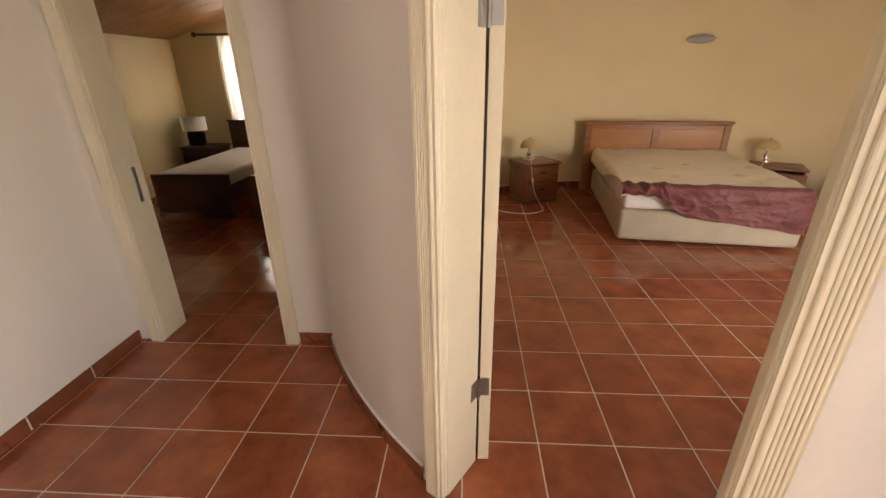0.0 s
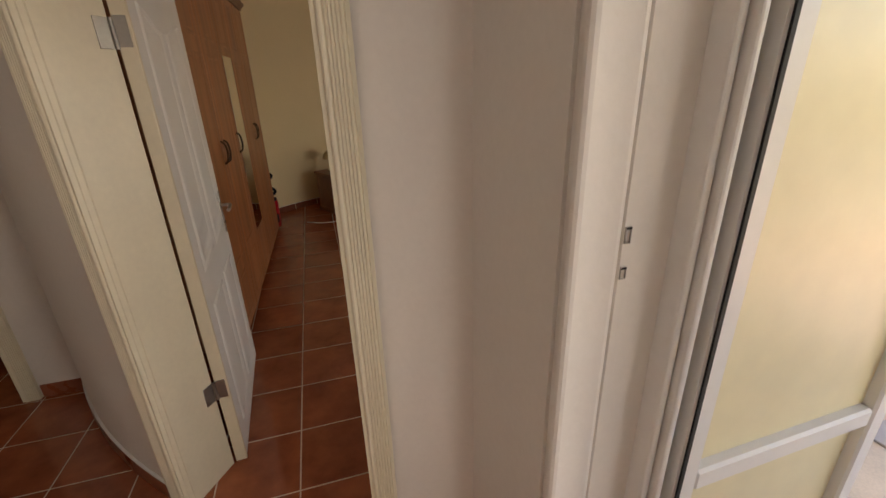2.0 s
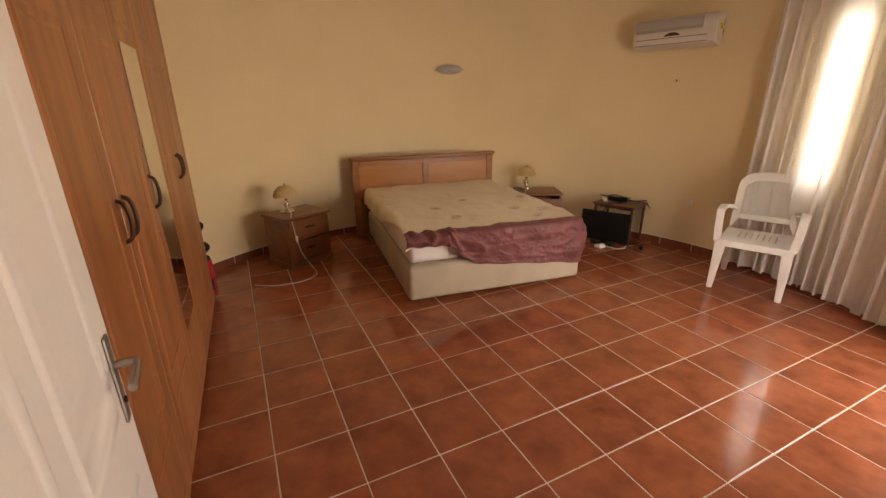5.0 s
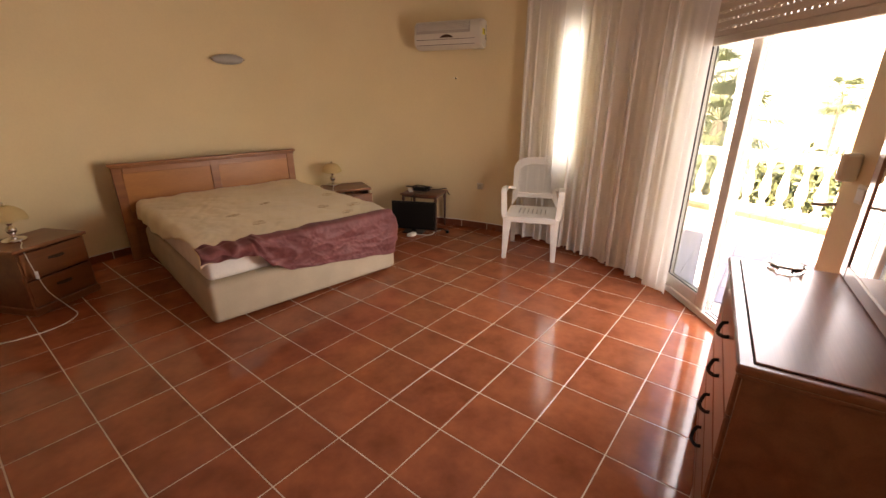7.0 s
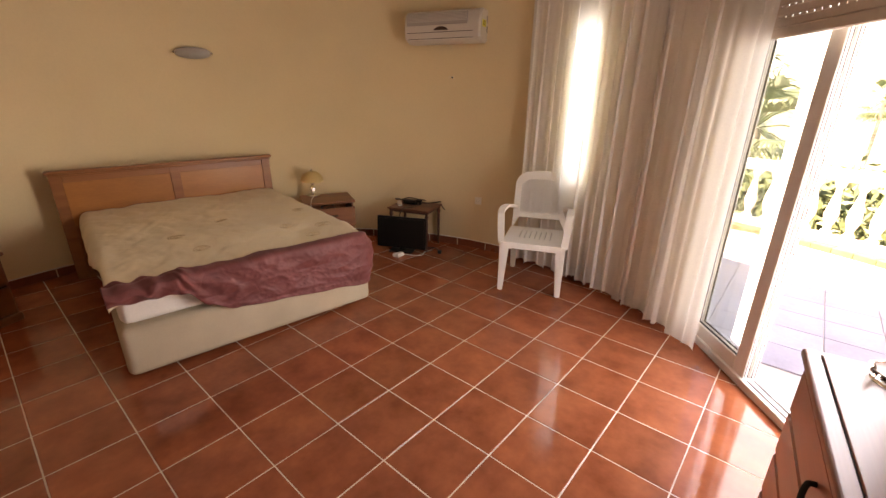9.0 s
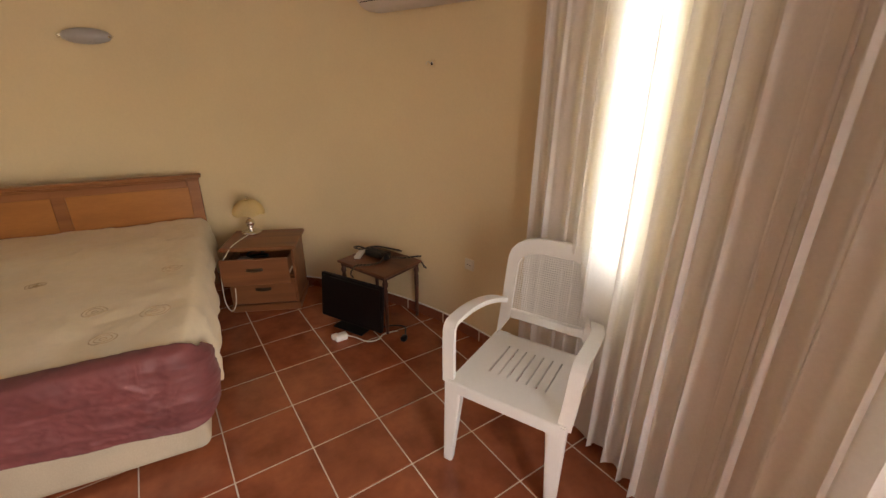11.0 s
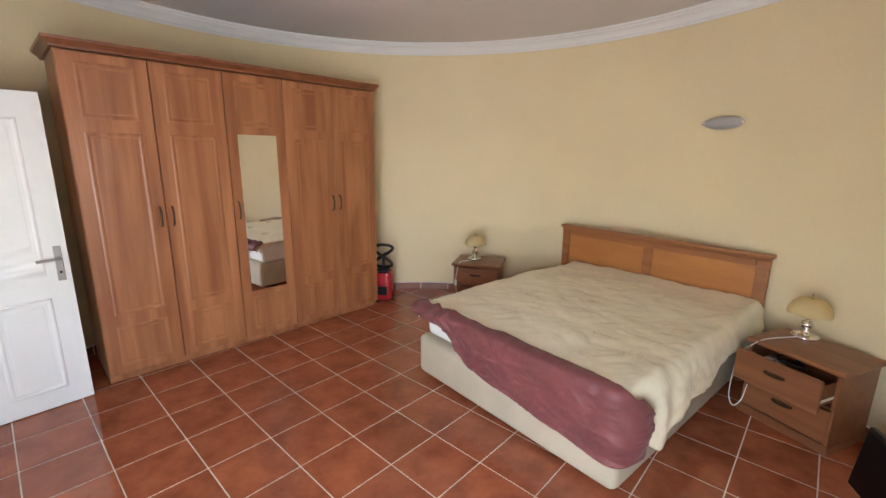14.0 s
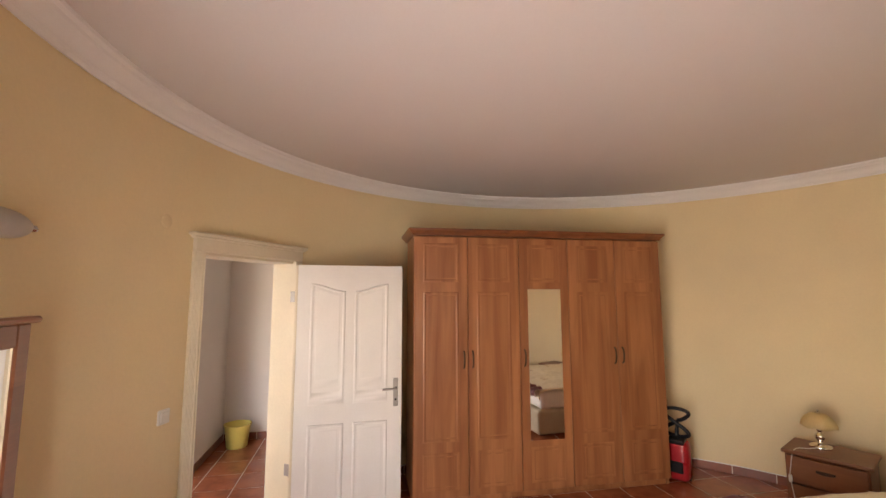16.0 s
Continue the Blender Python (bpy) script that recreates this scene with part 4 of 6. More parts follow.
for r0, r1 in zip(rows, rows[1:]):
    for i in range(NS):
        bm.faces.new((r0[i], r0[i + 1], r1[i + 1], r1[i]))
band = part("plum_band", bm, M["purple"], spread, "creased plum satin band", smooth=80)
sol = band.modifiers.new("thickness", "SOLIDIFY")
sol.thickness, sol.offset = 0.006, -1

# ---- nightstands ----


def nightstand(m, label, opened):
    ns = thing("nightstand", m, label, "nightstand", "nightstands beside the bed")
    w, d, h = 0.50, 0.40, 0.51                       # local: front at y = -d / 2
    for panel, c, size in (("side_panel", (-w / 2 + 0.021, 0, 0.265), (0.018, d - 0.02, 0.43)), ("side_panel", (w / 2 - 0.021, 0, 0.265), (0.018, d - 0.02, 0.43)),
                           ("back_panel", (0, d / 2 - 0.02, 0.265), (w - 0.06, 0.012, 0.43)), ("bottom_panel", (0, 0, 0.065), (w - 0.06, d - 0.03, 0.016)),
                           ("divider", (0, -0.005, 0.272), (w - 0.06, d - 0.05, 0.012))):
        b = B()
        bm_box(b, c, size, 0.002)
        part(panel, b, M["stand"], ns)
    b = B()
    bm_box(b, (0, 0.0, h - 0.014), (w + 0.02, d + 0.02, 0.028), 0.010, seg=2)
    part("top", b, M["stand"], ns, "moulded wooden top")
    b = B()
    bm_box(b, (0, -0.003, 0.028), (w - 0.002, d + 0.004, 0.056), 0.006)
    part("plinth", b, M["stand"], ns)
    for k, z in enumerate((0.165, 0.375)):
        out = 0.13 if (opened and k == 1) else 0.0
        b = B()
        bm_box(b, (0, -d / 2 + 0.004 - out, z), (w - 0.046, 0.018, 0.195), 0.005)
        dr = part("drawer", b, M["stand"], ns, "drawer pulled halfway open" if out else "")
        b = B()
        bm_box(b, (-w / 2 + 0.05, -0.01 - out, z - 0.01), (0.012, d - 0.06, 0.12))
        bm_box(b, (w / 2 - 0.05, -0.01 - out, z - 0.01), (0.012, d - 0.06, 0.12))
        bm_box(b, (0, -0.01 - out, z - 0.068), (w - 0.10, d - 0.06, 0.006))
        bm_box(b, (0, d / 2 - 0.05 - out, z - 0.01), (w - 0.11, 0.012, 0.12))
        part("drawer_box", b, M["stand"], dr)
        b = B()
        y = -d / 2 - 0.005 - out
        bm_tube(b, smooth_path([(-0.05, y, z + 0.02), (-0.045, y - 0.014, z + 0.018), (0, y - 0.02, z + 0.014), (0.045, y - 0.014, z + 0.018), (0.05, y, z + 0.02)], 4), 0.005, 8)
        bm_box(b, (0, y, z + 0.02), (0.11, 0.003, 0.018), 0.001)
        part("handle", b, M["brass"], dr, "brass bow handle", smooth=50)
        if out:
            b = B()
            bm_box(b, (w / 2 - 0.032, -d / 2 + 0.075 - out, z - 0.03), (0.006, 0.14, 0.014), 0.001)
            part("drawer_runner", b, M["plastic"], dr, "white drawer runner")
            b = B()
            pts = [(-0.02 + 0.09 * math.cos(t * 0.7) * (1 - 0.02 * t), -0.16 - 0.05 * math.sin(t * 0.7), z + 0.02 + 0.004 * t) for t in range(20)]
            bm_tube(b, smooth_path(pts, 3), 0.007, 6)
            part("cable_coil", b, M["black"], dr, "coiled dark cable in the open drawer", smooth=50)
            b = B()
            bm_box(b, (-0.11, -0.15, z + 0.02), (0.10, 0.07, 0.05), 0.012)
            part("box_in_drawer", b, M["acgrey"], dr, "grey box in the open drawer")
    return ns


nightstand(pose(0.845, 5.315, 0, 0, 0, 27), "oak veneer nightstand with two closed drawers beside the bed", False)
nightstand(pose(3.605, 5.020, 0, 0, 0, -26), "oak veneer nightstand with its top drawer open beside the bed", True)


def table_lamp(m, cord, label):
    lamp = thing("table_lamp", m, label, "lamp", "lamps on the nightstands")
    b = B()
    bm_lathe(b, [(0.001, 0.0), (0.070, 0.0), (0.074, 0.009), (0.070, 0.018), (0.050, 0.027), (0.028, 0.032), (0.018, 0.040), (0.016, 0.055), (0.030, 0.072), (0.034, 0.088), (0.026, 0.104), (0.014, 0.114), (0.013, 0.125), (0.020, 0.132), (0.020, 0.142), (0.012, 0.15), (0.010, 0.20), (0.001, 0.20)], 28)
    part("stem", b, M["chrome"], lamp, "polished chrome foot and stem", smooth=50)
    b = B()
    prof = []
    for k in range(11):
        t = k / 10
        prof.append((0.022 + 0.093 * math.sin(t * math.pi / 2) ** 0.9, 0.265 - 0.105 * (1 - math.cos(t * math.pi / 2)) ** 0.8))
    rings = bm_lathe(b, prof, 36)
    for k, v in enumerate(rings[-1]):
        v.co.z += 0.006 * math.cos(k * math.pi / 3)
    sh = part("shade", b, M["shade"], lamp, "amber glass bell shade", smooth=60)
    so = sh.modifiers.new("thickness", "SOLIDIFY")
    so.thickness = 0.003
    b = B()
    bm_lathe(b, [(0.001, 0.260), (0.016, 0.262), (0.018, 0.270), (0.008, 0.276), (0.010, 0.284), (0.001, 0.292)], 16)
    part("finial", b, M["chrome"], lamp, smooth=50)
    b = B()
    bm_tube(b, smooth_path(cord, 8), 0.0032, 7)
    part("cord", b, M["plastic"], lamp, "white cord", smooth=60)
    mid = Vector(cord[4])
    b = B()
    bm_box(b, mid, (0.022, 0.020, 0.058), 0.007, seg=2)
    part("cord_switch", b, M["plastic"], lamp, "white in-line switch")
    return lamp


table_lamp(pose(3.555, 5.19, 0.51), [(-0.03, -0.05, 0.01), (-0.10, -0.13, 0.008), (-0.18, -0.235, 0.005), (-0.24, -0.315, -0.03), (-0.285, -0.355, -0.085), (-0.30, -0.365, -0.22), (-0.30, -0.38, -0.36), (-0.27, -0.39, -0.42), (-0.235, -0.36, -0.38), (-0.22, -0.33, -0.28)],
           "chrome table lamp with amber glass shade and dangling cord")
table_lamp(pose(0.77, 5.33, 0.51), [(0.02, -0.06, 0.01), (0.02, -0.15, 0.012), (0.00, -0.26, 0.005), (0.01, -0.32, -0.12), (0.02, -0.34, -0.19), (0.05, -0.35, -0.33), (0.12, -0.40, -0.46), (0.14, -0.50, -0.503), (0.0, -0.62, -0.504), (-0.22, -0.62, -0.504), (-0.40, -0.52, -0.504)],
           "chrome table lamp with amber glass shade, cord to the floor")

# ---- side table, screen and clutter ----
stab = thing("side_table", pose(4.205, 4.30, 0, 0, 0, 18), "small dark wooden side table against the wall", "table")
bm = B()
bm_box(bm, (0, 0, 0.432), (0.37, 0.47, 0.018), 0.006, seg=2)
part("tabletop", bm, M["sidetop"], stab, "walnut veneer tabletop with dark edge")
bm = B()
for x, y, sx, sy in ((0, 0.205, 0.30, 0.014), (0, -0.205, 0.30, 0.014), (0.155, 0, 0.014, 0.40), (-0.155, 0, 0.014, 0.40)):
    bm_box(bm, (x, y, 0.408), (sx, sy, 0.026), 0.003)
part("apron", bm, M["darkwood"], stab)
for x in (-0.155, 0.155):
    for y in (-0.205, 0.205):
        bm = B()
        bm_lathe(bm, [(0.001, 0.0), (0.010, 0.0), (0.011, 0.03), (0.014, 0.18), (0.016, 0.32), (0.012, 0.345), (0.019, 0.36), (0.019, 0.38), (0.013, 0.39), (0.018, 0.405), (0.018, 0.423), (0.001, 0.423)], 14, (x, y, 0))
        part("leg", bm, M["darkwood"], stab, "turned dark leg", smooth=50)
bm = B()
bm_box(bm, (0, 0, 0.012), (0.045, 0.165, 0.022), 0.007, seg=2)
solo("remote_control", bm, M["plastic"], "white remote control lying on the side table", "remote", pose(4.13, 4.46, 0.441, 0, 0, -40))
pm = thing("power_strip", pose(4.22, 4.36, 0.441, 0, 0, 20), "black multi-socket block with a twisted cable on the side table", "power strip")
bm = B()
bm_box(bm, (0, 0.02, 0.025), (0.075, 0.15, 0.046), 0.012, seg=2)
bm_box(bm, (0.0, -0.08, 0.03), (0.06, 0.06, 0.055), 0.014, seg=2)
part("housing", bm, M["black"], pm)
for n, cab in enumerate(([(0.0, -0.10, 0.03), (0.03, -0.16, 0.02), (0.10, -0.20, 0.012), (0.17, -0.27, 0.014), (0.205, -0.31, -0.01), (0.20, -0.33, -0.05), (0.16, -0.31, -0.06), (0.15, -0.28, -0.02)],
                         [(-0.02, -0.08, 0.03), (-0.08, -0.10, 0.012), (-0.16, -0.07, 0.012), (-0.215, -0.01, 0.01), (-0.235, 0.03, -0.05), (-0.20, 0.05, -0.10)],
                         [(0.0, 0.09, 0.03), (-0.02, 0.15, 0.05), (-0.07, 0.16, 0.06), (-0.06, 0.10, 0.055), (0.03, 0.05, 0.06), (0.12, -0.02, 0.03), (0.17, -0.10, 0.012), (0.18, -0.20, 0.012)])):
    bm = B()
    bm_tube(bm, smooth_path(cab, 8), 0.006, 7)
    cable = part("cable", bm, M["black"], pm, "black braided cable", smooth=60)
    bm = B()
    way = smooth_path(cab, 24)
    bm_tube(bm, [Vector(p) + Vector((0.0065 * math.cos(k * 0.9), 0.0065 * math.cos(k * 0.9), 0.0065 * math.sin(k * 0.9))) for k, p in enumerate(way)], 0.0016, 5)
    part("braid", bm, M["braid"], cable, "beige thread wound round the cable", smooth=60)

tv = thing("television", pose(3.963, 4.262, 0, 0, 0, -64), "small black flat television standing on the floor", "television")
bm = B()
bm_box(bm, (0, 0, 0.205), (0.53, 0.030, 0.325), 0.006, rot=Matrix.Rotation(radians(-6), 4, "X"), seg=2)
part("case", bm, M["black"], tv)
bm = B()
bm_box(bm, (0, -0.017, 0.209), (0.50, 0.004, 0.285), rot=Matrix.Rotation(radians(-6), 4, "X"))
part("screen", bm, M["screen"], tv, "dark glossy screen")
bm = B()
bm_box(bm, (0, 0.01, 0.008), (0.25, 0.16, 0.014), 0.005, seg=2)
bm_box(bm, (0, 0.015, 0.04), (0.06, 0.03, 0.07), 0.005)
part("stand_foot", bm, M["black"], tv)
bm = B()
bm_box(bm, (0, 0.026, 0.19), (0.30, 0.035, 0.20), 0.012, rot=Matrix.Rotation(radians(-6), 4, "X"))
part("back_housing", bm, M["black"], tv)
ad = thing("plug_adapter", pose(3.83, 4.16, 0), "white plug adapter with a thin cable on the floor", "adapter")
bm = B()
bm_box(bm, (0, 0, 0.024), (0.085, 0.055, 0.046), 0.014, seg=2)
bm_box(bm, (-0.03, 0.03, 0.02), (0.05, 0.04, 0.036), 0.012, seg=2)
part("housing", bm, M["plastic"], ad)
bm = B()
bm_tube(bm, smooth_path([(0.04, 0, 0.02), (0.09, -0.04, 0.006), (0.13, -0.12, 0.005), (0.20, -0.14, 0.005), (0.27, -0.10, 0.005), (0.36, -0.12, 0.006)], 6), 0.004, 7)
part("cable", bm, M["plastic"], ad, "pale thin cable", smooth=60)
bm = B()
bm_tube(bm, smooth_path([(0, 0, 0.02), (0.05, 0.03, 0.008), (0.12, 0.08, 0.006), (0.10, 0.16, 0.006), (0.02, 0.20, 0.03), (-0.03, 0.22, 0.12)], 6), 0.005, 7)
bm_box(bm, (-0.02, 0.0, 0.018), (0.045, 0.035, 0.034), 0.008, seg=2)
solo("black_plug", bm, M["black"], "black plug with its cable lying on the floor", "plug", pose(4.19, 3.93, 0, 0, 0, 30), smooth=50)

# ---- wall fittings ----


def sconce(a, z):
    s = thing("wall_sconce", wall_pose(a, z), "oval frosted glass wall light with chrome holder", "wall lamp", "wall lights of the bedroom")
    b = B()
    bm_box(b, (0, -0.02, 0), (0.12, 0.04, 0.05), 0.008)
    part("back_box", b, M["plastic"], s)
    b = B()
    rings = []
    for j in range(9):
        t = j / 8 * math.pi / 2
        k, y = math.cos(t), -0.035 - 0.055 * math.sin(t)
        rings.append([b.verts.new((0.155 * max(k, 0.02) * math.cos(2 * math.pi * i / 36), y, 0.052 * max(k, 0.02) * math.sin(2 * math.pi * i / 36))) for i in range(36)])
    for p, q in zip(rings, rings[1:]):
        for i in range(36):
            b.faces.new((p[i], p[(i + 1) % 36], q[(i + 1) % 36], q[i]))
    b.faces.new(rings[-1])
    b.faces.new(rings[0][::-1])
    part("glass_shade", b, M["opal"], s, "frosted oval glass", smooth=60)
    for x in (-0.150, 0.150):
        b = B()
        bm_lathe(b, [(0.001, 0), (0.014, 0.002), (0.018, 0.012), (0.012, 0.024), (0.001, 0.028)], 14, (x, -0.05, -0.014))
        part("clip", b, M["chrome"], s, "chrome clip", smooth=60)
    return s


sconce(69.0, 1.89)
sconce(-88.0, 1.955)

ac = thing("air_conditioner", pose(4.442, 4.071, 1.995, 0, 0, 16.7 - 90), "ivory split air conditioner hung high on the wall", "air conditioner")
AW = 0.75                                            # local y: into the wall
side = [(0.035, 0.0), (0.035, 0.27), (-0.10, 0.27), (-0.155, 0.235), (-0.17, 0.14), (-0.165, 0.045), (-0.12, 0.008), (-0.06, 0.0)]
bm = B()
ra = [bm.verts.new((-AW / 2, y, z)) for y, z in side]
rb = [bm.verts.new((AW / 2, y, z)) for y, z in side]
bm.faces.new(ra)
bm.faces.new(rb[::-1])
for i in range(len(side)):
    bm.faces.new((ra[i], ra[(i + 1) % len(side)], rb[(i + 1) % len(side)], rb[i]))
bmesh.ops.bevel(bm, geom=bm.edges[:], offset=0.012, segments=3, affect="EDGES")
part("casing", bm, M["acwhite"], ac, smooth=50)
bm = B()
bm_box(bm, (-0.045, -0.163, 0.195), (AW - 0.15, 0.012, 0.105), 0.004, rot=Matrix.Rotation(radians(-9), 4, "X"))
part("intake_panel", bm, M["acgrey"], ac, "grey intake panel")
bm = B()
for k in range(9):
    bm_box(bm, (-0.045, -0.171, 0.152 + k * 0.011), (AW - 0.16, 0.004, 0.004), rot=Matrix.Rotation(radians(-9), 4, "X"))
part("intake_ribs", bm, M["acwhite"], ac)
# dark strips paint the shade in the louvre's gaps
for z in (0.085, 0.035):
    bm = B()
    bm_box(bm, (-0.02, -0.166 if z > 0.05 else -0.150, z), (AW - 0.10, 0.012, 0.0035))
    part("louvre_gap", bm, M["gap"], ac)
bm = B()
bm_extrude_outline(bm, [(-0.075, 0.100), (0.075, 0.100), (0.055, 0.118), (0.02, 0.130), (-0.02, 0.130), (-0.055, 0.118)], -0.174, -0.160)
part("display", bm, M["brass"], ac, "dark arched display")
bm = B()
bm_box(bm, (AW / 2 + 0.001, -0.070, 0.150), (0.004, 0.085, 0.055), 0.001)
st = part("rating_sticker", bm, M["ce"], ac, "yellow conformity sticker")
cu = bpy.data.curves.new("sticker_text", "FONT")
cu.body, cu.size, cu.extrude, cu.align_x, cu.align_y = "CE", 0.05, 0.0006, "CENTER", "CENTER"
tx = bpy.data.objects.new("sticker_text", cu)
scene.collection.objects.link(tx)
dg = bpy.context.evaluated_depsgraph_get()
tm = bpy.data.meshes.new_from_object(tx.evaluated_get(dg))
bpy.data.objects.remove(tx)
tm.materials.append(M["black"])
tob = new("sticker_letters", tm)
tob.parent = st
tob.matrix_basis = pose(AW / 2 + 0.0045, -0.070, 0.150, 90, 0, 90)
bm = B()
bm_box(bm, (AW / 2 + 0.001, 0.012, 0.19), (0.004, 0.03, 0.06), 0.001)
part("grey_label", bm, M["acgrey"], ac, "small grey data label")
bm = B()
for k in range(7):
    bm_box(bm, (AW / 2 + 0.0012, 0.012, 0.085 + k * 0.008), (0.003, 0.024, 0.003 + 0.002 * (k % 2)))
part("bar_label", bm, M["black"], ac, "small black bars")


def wall_plate(name, a, z, w, h, d, material, label, category, extra=None):
    t = thing(name, wall_pose(a, z), label, category)
    b = B()
    bm_box(b, (0, -d / 2, 0), (w, d, h), min(0.006, d * 0.4), seg=2)
    part("plate", b, material, t)
    if extra:
        extra(t)
    return t


def socket_hole(t):
    b = B()
    bm_cyl(b, (0, -0.012, 0), 0.021, 0.006, 20, "y")
    r = part("socket_ring", b, M["sock"], t)
    # small black discs paint the shade in the pin holes
    b = B()
    for x in (-0.009, 0.009):
        bm_cyl(b, (x, -0.0155, 0), 0.0028, 0.003, 8, "y")
    part("pin_holes", b, M["gap"], r)


def rocker(t):
    b = B()
    bm_box(b, (0, -0.013, 0), (0.05, 0.008, 0.05), 0.002, rot=Matrix.Rotation(radians(4), 4, "X"))
    part("rocker", b, M["plastic"], t)


wall_plate("wall_socket", 9.6, 0.52, 0.075, 0.075, 0.012, M["sock"], "ivory wall socket low on the wall", "socket", socket_hole)
wall_plate("light_switch", -110.0, 1.05, 0.08, 0.08, 0.012, M["plastic"], "white light switch beside the door", "switch", rocker)
wall_plate("light_switch", -68.5, 1.12, 0.08, 0.08, 0.012, M["sock"], "ivory light switch beside the terrace door", "switch", rocker)
hk = thing("cable_outlet", wall_pose(16.3, 1.706), "small cable outlet with loose wire ends under the air conditioner", "outlet")
bm = B()
bm_box(bm, (0, -0.005, 0), (0.040, 0.010, 0.040), 0.003)
part("plate", bm, M["yellow"], hk)
# flat black disc on the plate paints the hole's inner shade
bm = B()
bm_cyl(bm, (0, -0.0105, 0), 0.009, 0.003, 16, "y")
part("cable_hole_shade", bm, M["gap"], hk, "dark disc painting the shade of an open cable hole")
bm = B()
bm_tube(bm, smooth_path([(-0.01, -0.01, 0.0), (-0.016, -0.03, 0.01), (-0.03, -0.03, -0.005)], 5), 0.003, 6)
bm_tube(bm, smooth_path([(0.008, -0.01, 0.002), (0.012, -0.028, 0.012), (0.022, -0.03, 0.0)], 5), 0.003, 6)
part("wire", bm, M["sock"], hk, "bare wire ends", smooth=50)
bm = B()
bm_lathe(bm, [(0.001, 0.0), (0.038, 0.0), (0.038, 0.004), (0.034, 0.007), (0.001, 0.008)], 24)
solo("junction_cap", bm, M["yellow"], "round cap painted over in the wall's yellow", "cap", wall_pose(-108.6, 2.13) @ pose(0, 0, 0, 90), smooth=50)
sb = thing("strap_winder", wall_pose(-66.2, 1.22), "cream shutter strap winder on the wall", "strap winder")
bm = B()
bm_box(bm, (0.02, -0.035, 0), (0.04, 0.07, 0.12), 0.012, seg=2)
part("housing", bm, M["trim"], sb)
bm = B()
bm_tube(bm, [(0.03, -0.05, -0.16), (0.07, -0.12, -0.155), (0.085, -0.16, -0.15)], 0.008, 8)
part("crank", bm, M["nickel"], sb, "short steel crank")

# ---- curtain ----
cur = thing("curtain", pose(0, 0, 0), "long white sheer curtain drawn beside the terrace door", "curtain")
bm = B()
NC, NZ = 420, 26
rows = []
for j in range(NZ + 1):
    v = j / NZ
    z = 0.035 + (2.56 - 0.035) * v
    row = []
    for i in range(NC + 1):
        u = i / NC
        a = -1.0 - 40.0 * u + 0.25 * math.sin(40 * u)
        ph = 2 * math.pi * 19 * u + 2.6 * math.sin(11 * u) + 1.4 * math.sin(29 * u + 1)
        amp = (0.007 + 0.019 * (1 - v)) * (0.8 + 0.45 * math.sin(17 * u + 1) + 0.25 * math.sin(41 * u))
        wander = 0.9 * noise.noise(Vector((u * 9, v * 1.6, 3.1))) + 0.35 * math.sin(2.2 * v + 17 * u)
        r = 2.688 + amp * math.sin(ph + wander) + (0.30 + 0.2 * v) * amp * math.sin(2.7 * ph + 2 * wander + 1) - 0.012 * (1 - v)
        p = polar(a + 0.45 * math.cos(ph + wander), r, z + (0.012 * math.sin(ph * 0.5 + 2 * u) if j == 0 else 0))
        row.append(bm.verts.new(p))
    rows.append(row)
for r0, r1 in zip(rows, rows[1:]):
    for i in range(NC):
        bm.faces.new((r0[i], r0[i + 1], r1[i + 1], r1[i]))
part("cloth", bm, M["curtain"], cur, "white sheer cloth in narrow folds", smooth=80)
bm = B()
bm_tube(bm, [polar(4 - 0.9 * k, 2.69, 2.60) for k in range(80)], 0.014, 8)
rail = solo("curtain_rail", bm, M["plastic"], "white bent curtain rail under the ceiling", "curtain rail", smooth=50)
for a in (2, -20, -42, -64):
    bm = B()
    bm_tube(bm, [polar(a, 2.69, 2.60), polar(a, R_IN, 2.60)], 0.008, 6)
    part("bracket", bm, M["plastic"], rail)

# ---- plastic chair ----
chair = thing("armchair_plastic", pose(4.19, 2.855, 0, 0, 0, -67), "white moulded plastic armchair beside the curtain", "chair")
